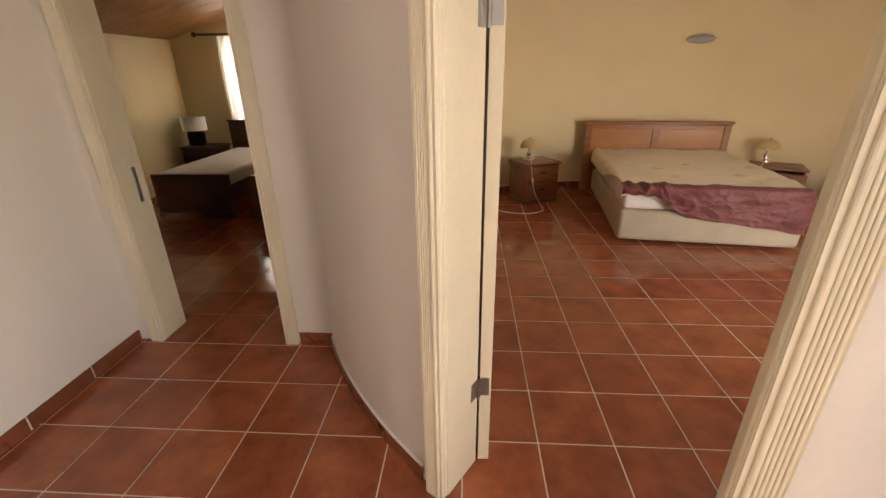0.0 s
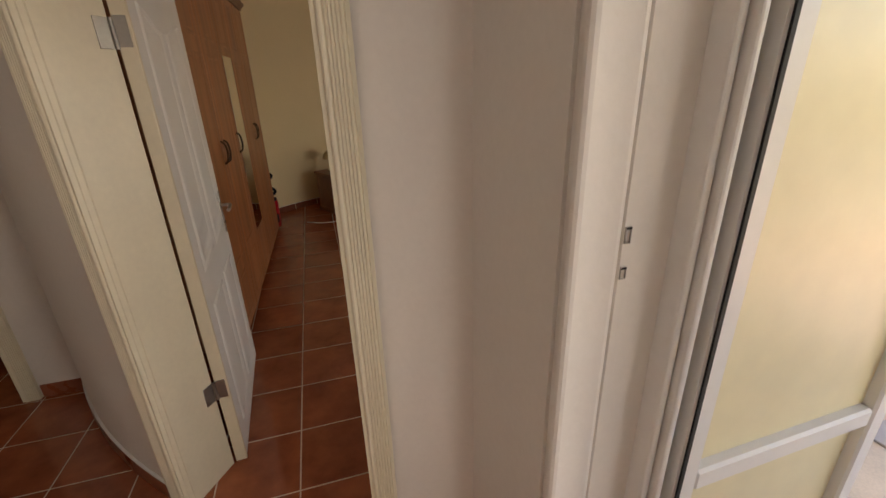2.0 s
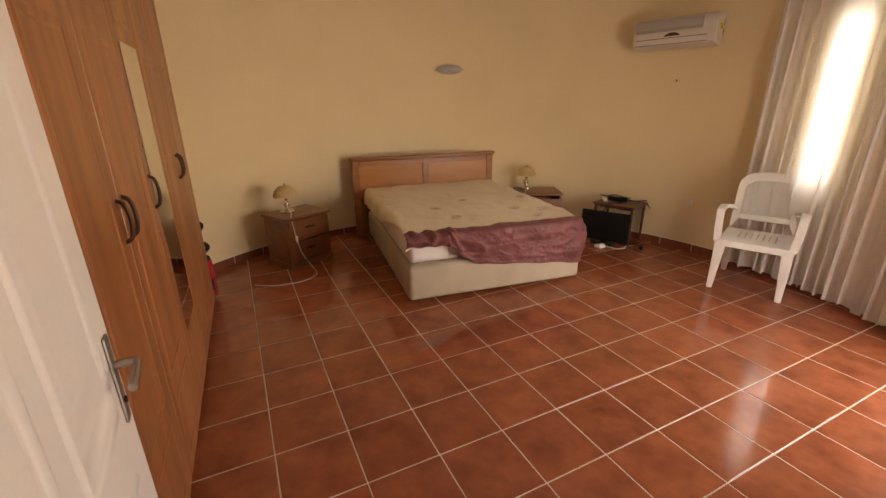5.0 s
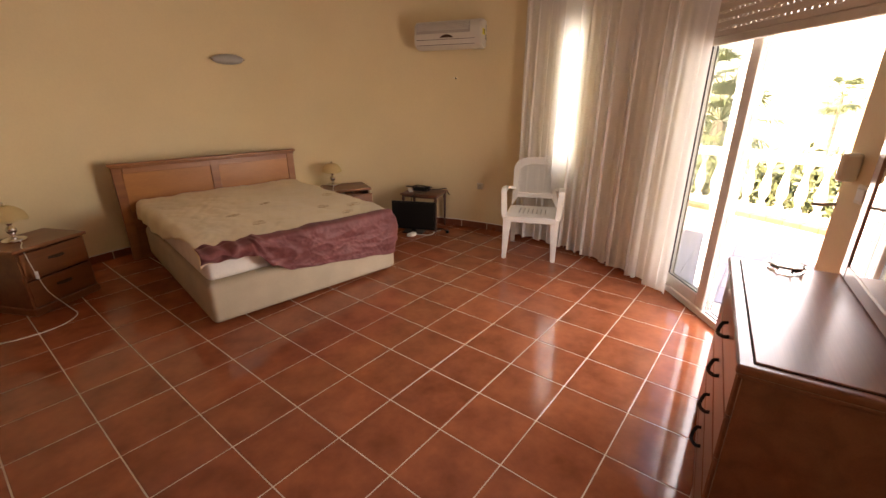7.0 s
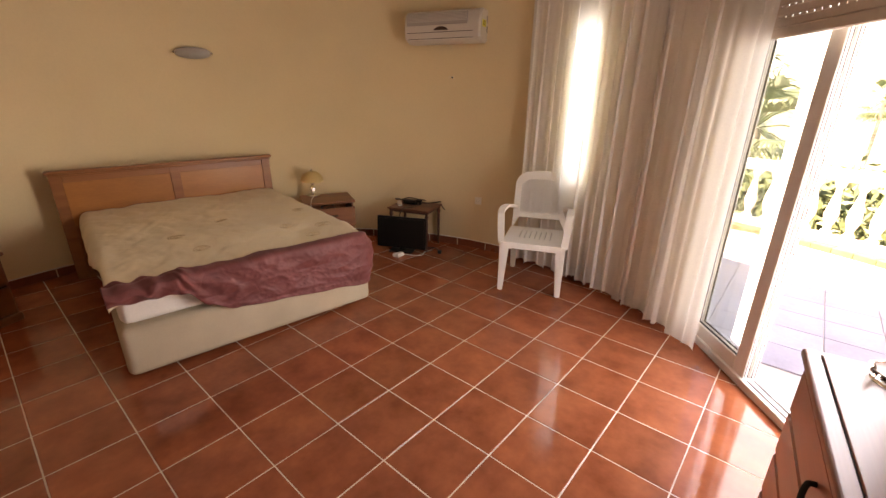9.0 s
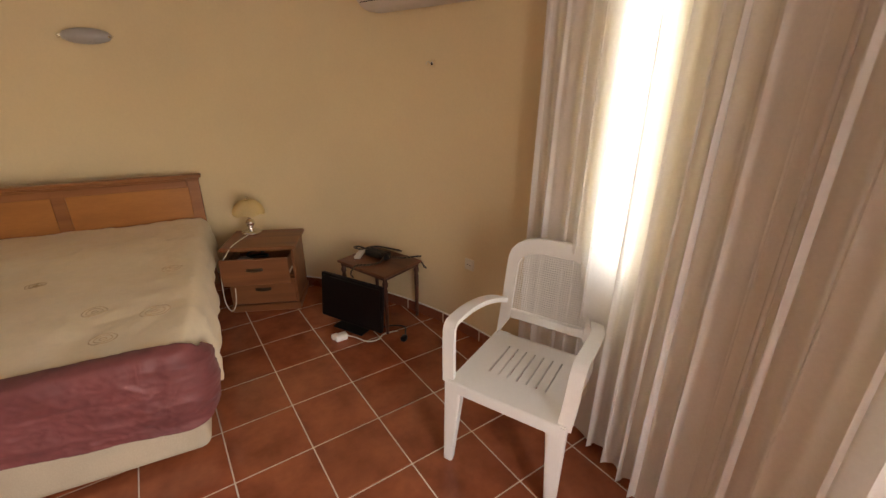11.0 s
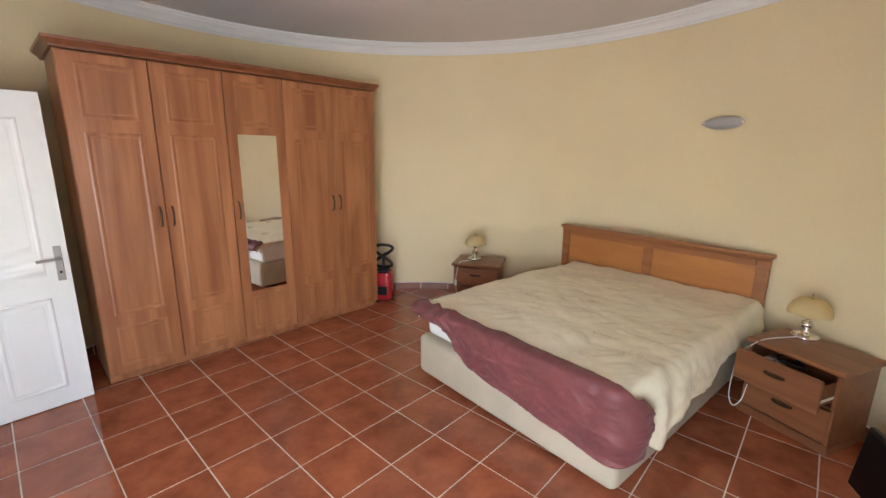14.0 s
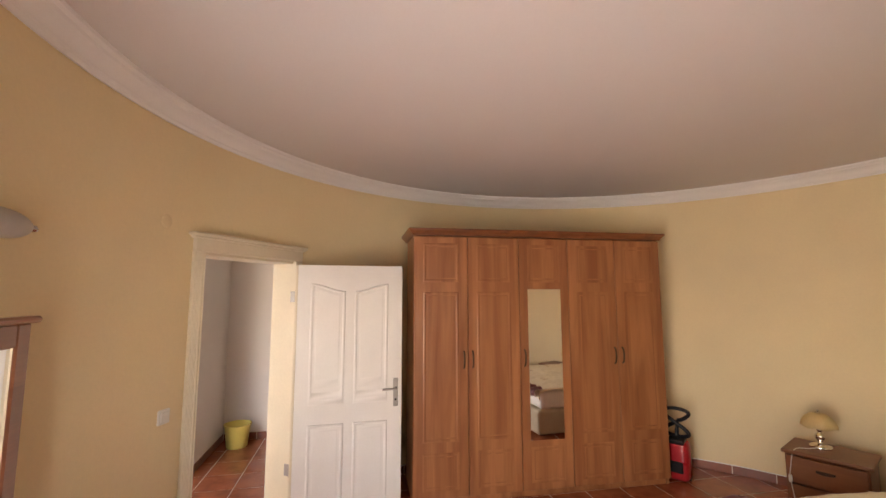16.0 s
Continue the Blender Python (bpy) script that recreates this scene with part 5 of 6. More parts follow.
# local: x to the sitter's left .. right, front at y = -0.25
for sx in (-1, 1):
    bm = B()
    f = [(sx * 0.257, -0.262, 0), (sx * 0.213, -0.262, 0), (sx * 0.220, -0.222, 0), (sx * 0.252, -0.222, 0)]
    t = [(sx * 0.262, -0.250, 0.43), (sx * 0.178, -0.250, 0.43), (sx * 0.192, -0.175, 0.43), (sx * 0.255, -0.175, 0.43)]
    lo, hi = [bm.verts.new(p) for p in f], [bm.verts.new(p) for p in t]
    bm.faces.new(lo)
    bm.faces.new(hi[::-1])
    for i in range(4):
        bm.faces.new((lo[i], lo[(i + 1) % 4], hi[(i + 1) % 4], hi[i]))
    bmesh.ops.bevel(bm, geom=bm.edges[:], offset=0.006, segments=2, affect="EDGES")
    part("leg", bm, M["plastic"], chair)
    bm = B()
    f = [(sx * 0.235, 0.285, 0), (sx * 0.19, 0.285, 0), (sx * 0.195, 0.325, 0), (sx * 0.23, 0.325, 0)]
    t = [(sx * 0.235, 0.16, 0.43), (sx * 0.165, 0.16, 0.43), (sx * 0.165, 0.235, 0.43), (sx * 0.23, 0.235, 0.43)]
    lo, hi = [bm.verts.new(p) for p in f], [bm.verts.new(p) for p in t]
    bm.faces.new(lo)
    bm.faces.new(hi[::-1])
    for i in range(4):
        bm.faces.new((lo[i], lo[(i + 1) % 4], hi[(i + 1) % 4], hi[i]))
    bmesh.ops.bevel(bm, geom=bm.edges[:], offset=0.006, segments=2, affect="EDGES")
    part("leg", bm, M["plastic"], chair)
    # arm: rises from the front leg, runs back to the backrest
    bm = B()
    pts = smooth_path([(sx * 0.248, -0.228, 0.41), (sx * 0.258, -0.215, 0.52), (sx * 0.264, -0.205, 0.630), (sx * 0.266, -0.190, 0.660), (sx * 0.267, -0.160, 0.670), (sx * 0.268, -0.05, 0.668), (sx * 0.262, 0.07, 0.652), (sx * 0.240, 0.16, 0.635), (sx * 0.222, 0.225, 0.61)], 6)
    rings = []
    for k, p in enumerate(pts):
        d = (pts[min(k + 1, len(pts) - 1)] - pts[max(k - 1, 0)]).normalized()
        w = Vector((1, 0, 0))
        n = d.cross(w).normalized()
        rings.append([bm.verts.new(p + w * cx * 0.027 + n * cz * 0.012) for cx, cz in ((-1, -1), (-0.9, 1), (0.9, 1), (1, -1))])
    for p, q in zip(rings, rings[1:]):
        for i in range(4):
            bm.faces.new((p[i], p[(i + 1) % 4], q[(i + 1) % 4], q[i]))
    bm.faces.new(rings[0])
    bm.faces.new(rings[-1][::-1])
    part("armrest", bm, M["plastic"], chair, smooth=35)
# seat with slots
bm = B()
nx = 7
slots = [(-0.125 + 0.042 * k) for k in range(nx)]
xs = [-0.235] + [v for s in slots for v in (s - 0.004, s + 0.004)] + [0.235]
for i in range(len(xs) - 1):
    x0, x1 = xs[i], xs[i + 1]
    spans = [(-0.245, -0.10), (0.12, 0.215)] if i % 2 else [(-0.245, -0.10), (-0.10, 0.12), (0.12, 0.215)]
    for y0, y1 in spans:
        bm_box(bm, ((x0 + x1) / 2, (y0 + y1) / 2, 0.425), (x1 - x0, y1 - y0, 0.012))
bm_box(bm, (0, -0.247, 0.405), (0.475, 0.012, 0.055), 0.005)
bm_box(bm, (-0.237, -0.015, 0.405), (0.012, 0.46, 0.055), 0.005)
bm_box(bm, (0.237, -0.015, 0.405), (0.012, 0.46, 0.055), 0.005)
bm_box(bm, (0, 0.215, 0.408), (0.47, 0.014, 0.05), 0.005)
part("seat", bm, M["plastic"], chair, "slotted plastic seat")


def back_y(z):
    return 0.205 + (z - 0.43) * 0.24


bm = B()
outer, inner = [], []
for k in range(33):
    t = k / 32
    if t < 0.3:
        z = 0.42 + (0.80 - 0.42) * t / 0.3
        outer.append((-0.232, z))
        inner.append((-0.178, max(z, 0.52)))
    elif t > 0.7:
        z = 0.42 + (0.80 - 0.42) * (1 - t) / 0.3
        outer.append((0.232, z))
        inner.append((0.178, max(z, 0.52)))
    else:
        s = (t - 0.3) / 0.4
        ang = math.pi * (1 - s)
        outer.append((0.232 * math.copysign(abs(math.cos(ang)) ** 0.75, math.cos(ang)), 0.80 + 0.125 * math.sin(ang) ** 0.8))
        inner.append((0.178 * math.copysign(abs(math.cos(ang)) ** 0.75, math.cos(ang)), 0.775 + 0.085 * math.sin(ang) ** 0.8))
vo = [[bm.verts.new((x, back_y(z) + dy, z)) for x, z in outer] for dy in (-0.013, 0.013)]
vi = [[bm.verts.new((x, back_y(z) + dy, z)) for x, z in inner] for dy in (-0.013, 0.013)]
for k in range(32):
    bm.faces.new((vo[0][k], vo[0][k + 1], vi[0][k + 1], vi[0][k]))
    bm.faces.new((vo[1][k + 1], vo[1][k], vi[1][k], vi[1][k + 1]))
    bm.faces.new((vo[0][k + 1], vo[0][k], vo[1][k], vo[1][k + 1]))
    bm.faces.new((vi[0][k], vi[0][k + 1], vi[1][k + 1], vi[1][k]))
for k in (0, 32):
    bm.faces.new((vo[0][k], vi[0][k], vi[1][k], vo[1][k]))
bmesh.ops.remove_doubles(bm, verts=bm.verts[:], dist=0.0005)
bm_box(bm, (0, back_y(0.545), 0.545), (0.36, 0.022, 0.05), 0.005)
part("backrest", bm, M["plastic"], chair, "arched plastic backrest frame", smooth=35)
bm = B()
for k in range(34):
    x = -0.176 + 0.352 * k / 33
    zt = 0.775 + 0.085 * max(0.0, 1 - (abs(x) / 0.178) ** 2.2) ** 0.42
    bm_tube(bm, [(x, back_y(0.565), 0.565), (x, back_y(zt), zt)], 0.0026, 4)
for k in range(28):
    z = 0.575 + 0.275 * k / 27
    q = max(0.0, (z - 0.775) / 0.085)
    w = 0.178 * (max(0.0, 1 - min(1, q) ** 2.4)) ** 0.45
    if w > 0.02:
        bm_tube(bm, [(-w, back_y(z) + 0.002, z), (w, back_y(z) + 0.002, z)], 0.0026, 4)
part("mesh_infill", bm, M["plastic"], chair, "fine plastic lattice")

# ---- dresser with mirror ----
DRM = pose(1.755, 0.975, 0, 0, 0, 7.0)               # x along the front, y negative to the wall
DRW, DRD, DRH = 0.98, 0.42, 0.80
dres = thing("dresser", DRM, "reddish wooden chest of four drawers below a mirror", "dresser")
for panel, c, size in (("side_panel", (0.02, -DRD / 2, 0.41), (0.022, DRD - 0.02, 0.72)), ("side_panel", (DRW - 0.02, -DRD / 2, 0.41), (0.022, DRD - 0.02, 0.72)),
                       ("back_panel", (DRW / 2, -DRD + 0.016, 0.41), (DRW - 0.06, 0.012, 0.72)), ("bottom_panel", (DRW / 2, -DRD / 2, 0.07), (DRW - 0.06, DRD - 0.04, 0.02))):
    bm = B()
    bm_box(bm, c, size, 0.002)
    part(panel, bm, M["dresser"], dres)
bm = B()
bm_box(bm, (DRW / 2, -DRD / 2, DRH - 0.021), (DRW + 0.03, DRD + 0.03, 0.030), 0.009, seg=3)
bm_box(bm, (DRW / 2, -DRD / 2, DRH - 0.044), (DRW + 0.012, DRD + 0.012, 0.018), 0.006, seg=2)
top = part("top", bm, M["dresser"], dres, "moulded dresser top")
bm = B()
bm_box(bm, (DRW / 2, -DRD / 2 - 0.014, DRH - 0.006), (DRW - 0.035, DRD - 0.030, 0.012), 0.003, seg=2)
part("raised_board", bm, M["dresser"], top)
# thin black sheet under the board's edge paints the shade of a groove
bm = B()
bm_box(bm, (DRW / 2, -DRD / 2 - 0.014, DRH - 0.006), (DRW - 0.029, DRD - 0.024, 0.002))
part("groove_shadow_gap", bm, M["gap"], top, "dark sheet painting a groove's shade round the raised board")
bm = B()
bm_box(bm, (DRW / 2, -DRD / 2 + 0.004, 0.03), (DRW, DRD - 0.004, 0.06), 0.008)
part("plinth", bm, M["dresser"], dres)
for k in range(4):
    z = 0.155 + 0.17 * k
    bm = B()
    bm_box(bm, (DRW / 2, -0.006, z), (DRW - 0.066, 0.020, 0.160), 0.006)
    dr = part("drawer", bm, M["dresser"], dres)
    bm = B()
    bm_box(bm, (DRW / 2, -0.20, z), (DRW - 0.10, 0.34, 0.12))
    part("drawer_box", bm, M["stand"], dr)
    x = 0.44
    bm = B()
    bm_tube(bm, smooth_path([(x - 0.060, 0.003, z + 0.016), (x - 0.055, 0.022, z + 0.010), (x, 0.036, z - 0.004), (x + 0.055, 0.022, z + 0.010), (x + 0.060, 0.003, z + 0.016)], 5), 0.007, 8)
    part("handle", bm, M["gap"], dr, "dark bow handle", smooth=50)
mir = thing("dresser_mirror", DRM @ pose(0.0, -DRD + 0.03, DRH), "wood-framed mirror standing on the dresser against the wall", "mirror")
bm = B()
MH = 0.82
for x in (0.045, DRW - 0.045):
    bm_box(bm, (x, 0, MH / 2), (0.075, 0.03, MH), 0.006)
bm_box(bm, (DRW / 2, 0, 0.03), (DRW - 0.16, 0.028, 0.06), 0.006)
bm_box(bm, (DRW / 2, 0, MH - 0.04), (DRW - 0.16, 0.028, 0.08), 0.006)
bm_box(bm, (DRW / 2, 0.006, MH + 0.011), (DRW + 0.04, 0.055, 0.024), 0.008)
part("frame", bm, M["dresser"], mir)
bm = B()
bm_box(bm, (DRW / 2, 0.006, MH / 2), (DRW - 0.16, 0.006, MH - 0.13))
part("mirror_pane", bm, M["mirror"], mir)
bm = B()
bm_lathe(bm, [(0.001, 0.004), (0.055, 0.004), (0.062, 0.0), (0.070, 0.010), (0.073, 0.034), (0.066, 0.037), (0.058, 0.030), (0.050, 0.012), (0.001, 0.011)], 8)
solo("ashtray", bm, M["glass"], "clear cut-glass ashtray on the dresser", "ashtray", pose(2.66, 0.90, DRH, 0, 0, 20), smooth=30)

# ---- vacuum cleaner beside the wardrobe ----
vac = thing("vacuum_cleaner", pose(-0.02, 4.69, 0, 0, 0, 35), "red vacuum cleaner on end with a coiled black hose", "vacuum cleaner")
bm = B()
bm_box(bm, (0, 0, 0.19), (0.20, 0.16, 0.36), 0.05, seg=4)
part("body", bm, M["red"], vac, smooth=50)
bm = B()
bm_box(bm, (0, -0.02, 0.36), (0.15, 0.13, 0.05), 0.02, seg=3)
part("black_cap", bm, M["black"], vac)
bm = B()
bm_box(bm, (0, -0.085, 0.14), (0.12, 0.02, 0.10), 0.008)
part("vent", bm, M["black"], vac)
bm = B()
pts = []
for k in range(44):
    t = k / 43 * 4 * math.pi
    pts.append((0.105 * math.sin(t), 0.02 * math.cos(t * 0.5), 0.52 + 0.125 * math.sin(t / 2)))
bm_tube(bm, smooth_path([(0.0, 0, 0.37)] + pts, 2), 0.017, 10)
part("hose", bm, M["black"], vac, "black corrugated hose in a figure of eight", smooth=60)
for x in (-0.08, 0.08):
    bm = B()
    bm_cyl(bm, (x, 0.05, 0.035), 0.035, 0.02, 18, "x")
    part("wheel", bm, M["black"], vac)

# ---- yellow bin in the hall ----
bn = thing("waste_bin", pose(-1.80, 0.42, 0), "empty yellow plastic bin in the hall corner", "bin")
bm = B()
bm_lathe(bm, [(0.001, 0.003), (0.105, 0.003), (0.110, 0.012), (0.138, 0.238), (0.149, 0.243), (0.149, 0.255), (0.136, 0.255), (0.106, 0.015), (0.001, 0.012)], 36)
part("bucket", bm, M["yellowbin"], bn, smooth=50)

# ---- second bedroom's furniture ----


def single_bed(x, y0):
    b = thing("single_bed", pose(x, y0, 0), "dark wooden single bed with a white mattress", "bed", "single beds in the second bedroom")
    m = B()
    bm_box(m, (0, 0.02, 0.28), (0.92, 0.035, 0.46), 0.006)
    part("footboard", m, M["darkwood"], b)
    m = B()
    bm_box(m, (0, 1.89, 0.46), (0.95, 0.035, 0.90), 0.006)
    bm_box(m, (0, 1.885, 0.915), (0.99, 0.05, 0.022), 0.006)
    part("headboard", m, M["darkwood"], b)
    for sx in (-0.44, 0.44):
        m = B()
        bm_box(m, (sx, 0.97, 0.28), (0.025, 1.87, 0.20), 0.004)
        part("side_rail", m, M["darkwood"], b)
        for yy in (0.02, 1.89):
            m = B()
            bm_box(m, (sx, yy, 0.025), (0.05, 0.05, 0.05), 0.004)
            part("leg", m, M["darkwood"], b)
    m = B()
    bm_box(m, (0, 0.97, 0.42), (0.86, 1.85, 0.20), 0.05, seg=3)
    part("mattress", m, M["mattress"], b, "bare white mattress", smooth=40)
    return b


single_bed(-3.16, 4.46)
single_bed(-2.00, 4.42)
ns = thing("low_cabinet", pose(-3.98, 6.20, 0), "dark wooden low cabinet in the corner", "cabinet")
bm = B()
bm_box(bm, (0, 0, 0.28), (0.52, 0.40, 0.52), 0.004)
part("body", bm, M["darkwood"], ns)
bm = B()
bm_box(bm, (0, 0, 0.555), (0.56, 0.44, 0.03), 0.008)
part("top", bm, M["darkwood"], ns)
for k in range(2):
    bm = B()
    bm_box(bm, (0, -0.207, 0.16 + 0.23 * k), (0.47, 0.016, 0.21), 0.004)
    part("drawer", bm, M["darkwood"], ns)
tl = thing("table_lamp", pose(-4.05, 6.14, 0.57), "table lamp with a pale drum shade and dark foot", "lamp")
bm = B()
bm_box(bm, (0, 0, 0.11), (0.24, 0.12, 0.22), 0.04, seg=3)
part("foot", bm, M["black"], tl)
bm = B()
bm_lathe(bm, [(0.15, 0.23), (0.165, 0.23), (0.165, 0.42), (0.15, 0.42)], 28)
part("shade", bm, M["mattress"], tl, "pale cloth drum shade", smooth=40)
bm = B()
bm_tube(bm, [(-3.9, Y2B - 0.08, 2.08), (-2.1, Y2B - 0.08, 2.08)], 0.016, 10)
for x in (-3.9, -2.1):
    bm_lathe(bm, [(0.001, -0.04), (0.03, -0.02), (0.036, 0.0), (0.03, 0.02), (0.001, 0.04)], 12, (x, Y2B - 0.08, 2.08))
rod = solo("curtain_rod", bm, M["darkwood"], "dark wooden curtain rod with ball ends", "curtain rod", smooth=50)
for x in (-3.75, -2.25):
    bm = B()
    bm_box(bm, (x, Y2B - 0.04, 2.08), (0.03, 0.08, 0.03))
    part("bracket", bm, M["darkwood"], rod)
bm = B()
rows = []
for j in range(9):
    z = 0.80 + 1.26 * j / 8
    rows.append([bm.verts.new((-3.60 + 1.3 * i / 160, Y2B - 0.055 + 0.02 * math.sin(i * 0.55 + 0.4 * math.sin(j)), z)) for i in range(161)])
for r0, r1 in zip(rows, rows[1:]):
    for i in range(160):
        bm.faces.new((r0[i], r0[i + 1], r1[i + 1], r1[i]))
solo("curtain", bm, M["curtain_dense"], "heavy white curtain drawn before the second bedroom's window", "curtain", smooth=80)

# ---- terrace and garden ----
bm = B()
rad = [(R_OUT + 0.004, -0.30), (R_OUT + 0.004, -0.03), (6.25, -0.03), (6.25, -0.30)]
rows = []
for k in range(61):
    a = -112 + 137 * k / 60
    rows.append([bm.verts.new(polar(a, r, z)) for r, z in rad])
for p, q in zip(rows, rows[1:]):
    for i in range(4):
        bm.faces.new((p[i], p[(i + 1) % 4], q[(i + 1) % 4], q[i]))
bm.faces.new(rows[0])
bm.faces.new(rows[-1][::-1])
terrace = solo("terrace", bm, M["grout"], "curved tiled terrace round the bedroom", "terrace", kind="structure")
bm = B()
bm_box(bm, (0, 0, -0.0375), (0.320, 0.320, 0.015), 0.003)
tmesh = finish(bm, "terrace_tile", M["terrace"])
count = 0
for i in range(-2, 20):
    for j in range(-9, 14):
        x, y = (i + 0.5) * 0.325 + 1.2, (j + 0.5) * 0.325 - 0.1
        r = math.hypot(x - CX, y - CY)
        a = math.degrees(math.atan2(y - CY, x - CX))
        if 3.10 < r < 5.62 and -105 < a < 12 and count < 295:
            ob = new("paving_tile", tmesh)
            ob.parent = terrace
            ob.location = (x, y, 0.012)
            count += 1
for k in range(64):
    bm = B() if k == 0 else None
    if k == 0:
        bm_box(bm, (0, 0, 0.0), (0.15, 0.19, 0.08), 0.006)
        emesh = finish(bm, "edging_tile", M["brickred"])
    a = -100 + 1.9 * k
    p = polar(a, 5.86, 0.0)
    ob = new("edging_tile", emesh)
    ob.parent = terrace
    ob.matrix_basis = pose(p.x, p.y, 0.0, 0, 0, a)
    ob.rotation_euler[2] = radians(a)

bal = thing("balustrade", pose(0, 0, 0), "white turned balustrade along the terrace edge", "balustrade")
bm = B()
bm_sweep(bm, [(-0.10, 0.72), (0.10, 0.72), (0.12, 0.75), (0.12, 0.80), (0.10, 0.83), (-0.10, 0.83), (-0.12, 0.80), (-0.12, 0.75)],
         [(*polar(-100 + 2 * k, 6.06)[:2], math.cos(radians(-100 + 2 * k)), math.sin(radians(-100 + 2 * k))) for k in range(61)])
part("handrail", bm, M["stone"], bal, smooth=35)
bm = B()
bm_sweep(bm, [(-0.09, -0.03), (0.09, -0.03), (0.09, 0.10), (-0.09, 0.10)],
         [(*polar(-100 + 2 * k, 6.06)[:2], math.cos(radians(-100 + 2 * k)), math.sin(radians(-100 + 2 * k))) for k in range(61)])
part("plinth", bm, M["stone"], bal)
bm = B()
bm_lathe(bm, [(0.055, 0.10), (0.055, 0.14), (0.035, 0.16), (0.030, 0.19), (0.058, 0.27), (0.066, 0.34), (0.050, 0.45), (0.030, 0.56), (0.028, 0.62), (0.045, 0.65), (0.055, 0.68), (0.055, 0.73)], 14)
bmesh_b = finish(bm, "baluster", M["stone"], smooth=60)
for k in range(62):
    p = polar(-99 + 1.95 * k, 6.06)
    ob = new("baluster", bmesh_b)
    ob.parent = bal
    ob.location = (p.x, p.y, 0)

bm = B()
bm_box(bm, (0, 0, -3.2), (3000, 3000, 0.2))
solo("ground", bm, M["ground"], "dry garden ground reaching to the horizon", "ground", kind="structure")


def fan_palm(x, y, z_top, size, seed, label, stout=1.0):
    rnd = random.Random(seed)
    t = thing("palm_tree", pose(x, y, -3.1), label, "palm tree", "palm trees beyond the terrace")
    h = z_top + 3.1
    b = B()
    prof = []
    for k in range(30):
        q = k / 29
        prof.append(((0.17 - 0.05 * q + (0.012 if k % 2 else 0)) * stout, h * q))
    bm_lathe(b, [(0.001, 0)] + prof + [(0.001, h + 0.02)], 12)
    part("trunk", b, M["bark"], t, "ringed brown trunk", smooth=50)
    b = B()
    for k in range(34):
        az = rnd.uniform(0, 2 * math.pi)
        el = rnd.uniform(-0.75, 1.25)
        stem = size * rnd.uniform(0.55, 0.8)
        base = Vector((0, 0, h))
        d = Vector((math.cos(az) * math.cos(el), math.sin(az) * math.cos(el), math.sin(el)))
        tip = base + d * stem - Vector((0, 0, 0.12 * stem))
        bm_tube(b, [base, (base + tip) / 2 + Vector((0, 0, 0.05)), tip], 0.012 * size, 5)
        s = d.cross(Vector((0, 0, 1)))
        if s.length < 0.05:
            s = Vector((1, 0, 0))
        s.normalize()
        for i in range(15):
            w = (i - 7) / 7 * 1.25
            q = (d * math.cos(w) + s * math.sin(w)).normalized()
            ln = size * rnd.uniform(0.42, 0.6)
            side_v = (d * -math.sin(w) + s * math.cos(w)) * 0.02 * size
            droop = Vector((0, 0, -0.16 * size * rnd.uniform(0.6, 1.6)))
            a0, a1 = b.verts.new(tip), b.verts.new(tip + q * ln * 0.5 + side_v)
            a2, a3 = b.verts.new(tip + q * ln * 0.5 - side_v), b.verts.new(tip + q * ln + droop)
            b.faces.new((a0, a1, a2))
            b.faces.new((a1, a3, a2))
    part("crown", b, M["palmleaf"], t, "crown of green fan leaves")
    return t


fan_palm(10.9, 2.15, 1.05, 1.0, 3, "green fan palm close behind the balustrade")
fan_palm(12.6, 3.0, 1.75, 1.2, 5, "tall green fan palm behind the balustrade")
fan_palm(25.0, -0.4, 1.55, 0.95, 8, "distant green fan palm beyond the terrace", 0.45)


def bush(a, r, w, h, seed):
    """Shrubs outside the balustrade: many small leaf blades round a rough dome."""
    rnd = random.Random(seed)
    p = polar(a, r)
    b = B()
    for k in range(1100):
        u, v = rnd.uniform(0, 2 * math.pi), rnd.random()
        rr = rnd.random() ** 0.35
        c = Vector((w * rr * math.cos(u) * math.sqrt(1 - v * v) * rnd.uniform(0.7, 1.1), w * rr * math.sin(u) * math.sqrt(1 - v * v), h * v * rr * rnd.uniform(0.8, 1.15)))
        d = Vector((rnd.gauss(0, 1), rnd.gauss(0, 1), rnd.gauss(0.3, 1))).normalized()
        s = d.orthogonal().normalized() * 0.03
        l = rnd.uniform(0.06, 0.12)
        q = [b.verts.new(c - d * l), b.verts.new(c + s), b.verts.new(c + d * l), b.verts.new(c - s)]
        b.faces.new(q)
    t = thing("shrub", pose(p.x, p.y, -3.1), "leafy green shrub beyond the balustrade", "shrub", "shrubs below the terrace")
    cr = part("crown", b, M["hedge"], t)
    cr.location = (0, 0, 3.1 + 0.75 - h)
    b = B()
    bm_cyl(b, (0, 0, (3.85 - h) / 2 + 0.3), 0.06, 3.85 - h + 0.6, 8, r2=0.03)
    part("stem", b, M["bark"], t)
    return t


for n, (a, r, w, h) in enumerate(((-14, 7.3, 0.9, 1.1), (-20, 7.6, 0.8, 0.9), (-26, 7.4, 0.8, 1.3), (-33, 7.7, 0.7, 0.9), (-40, 7.5, 0.8, 0.8), (-8, 7.6, 0.9, 1.2))):
    bush(a, r, w, h, 20 + n)

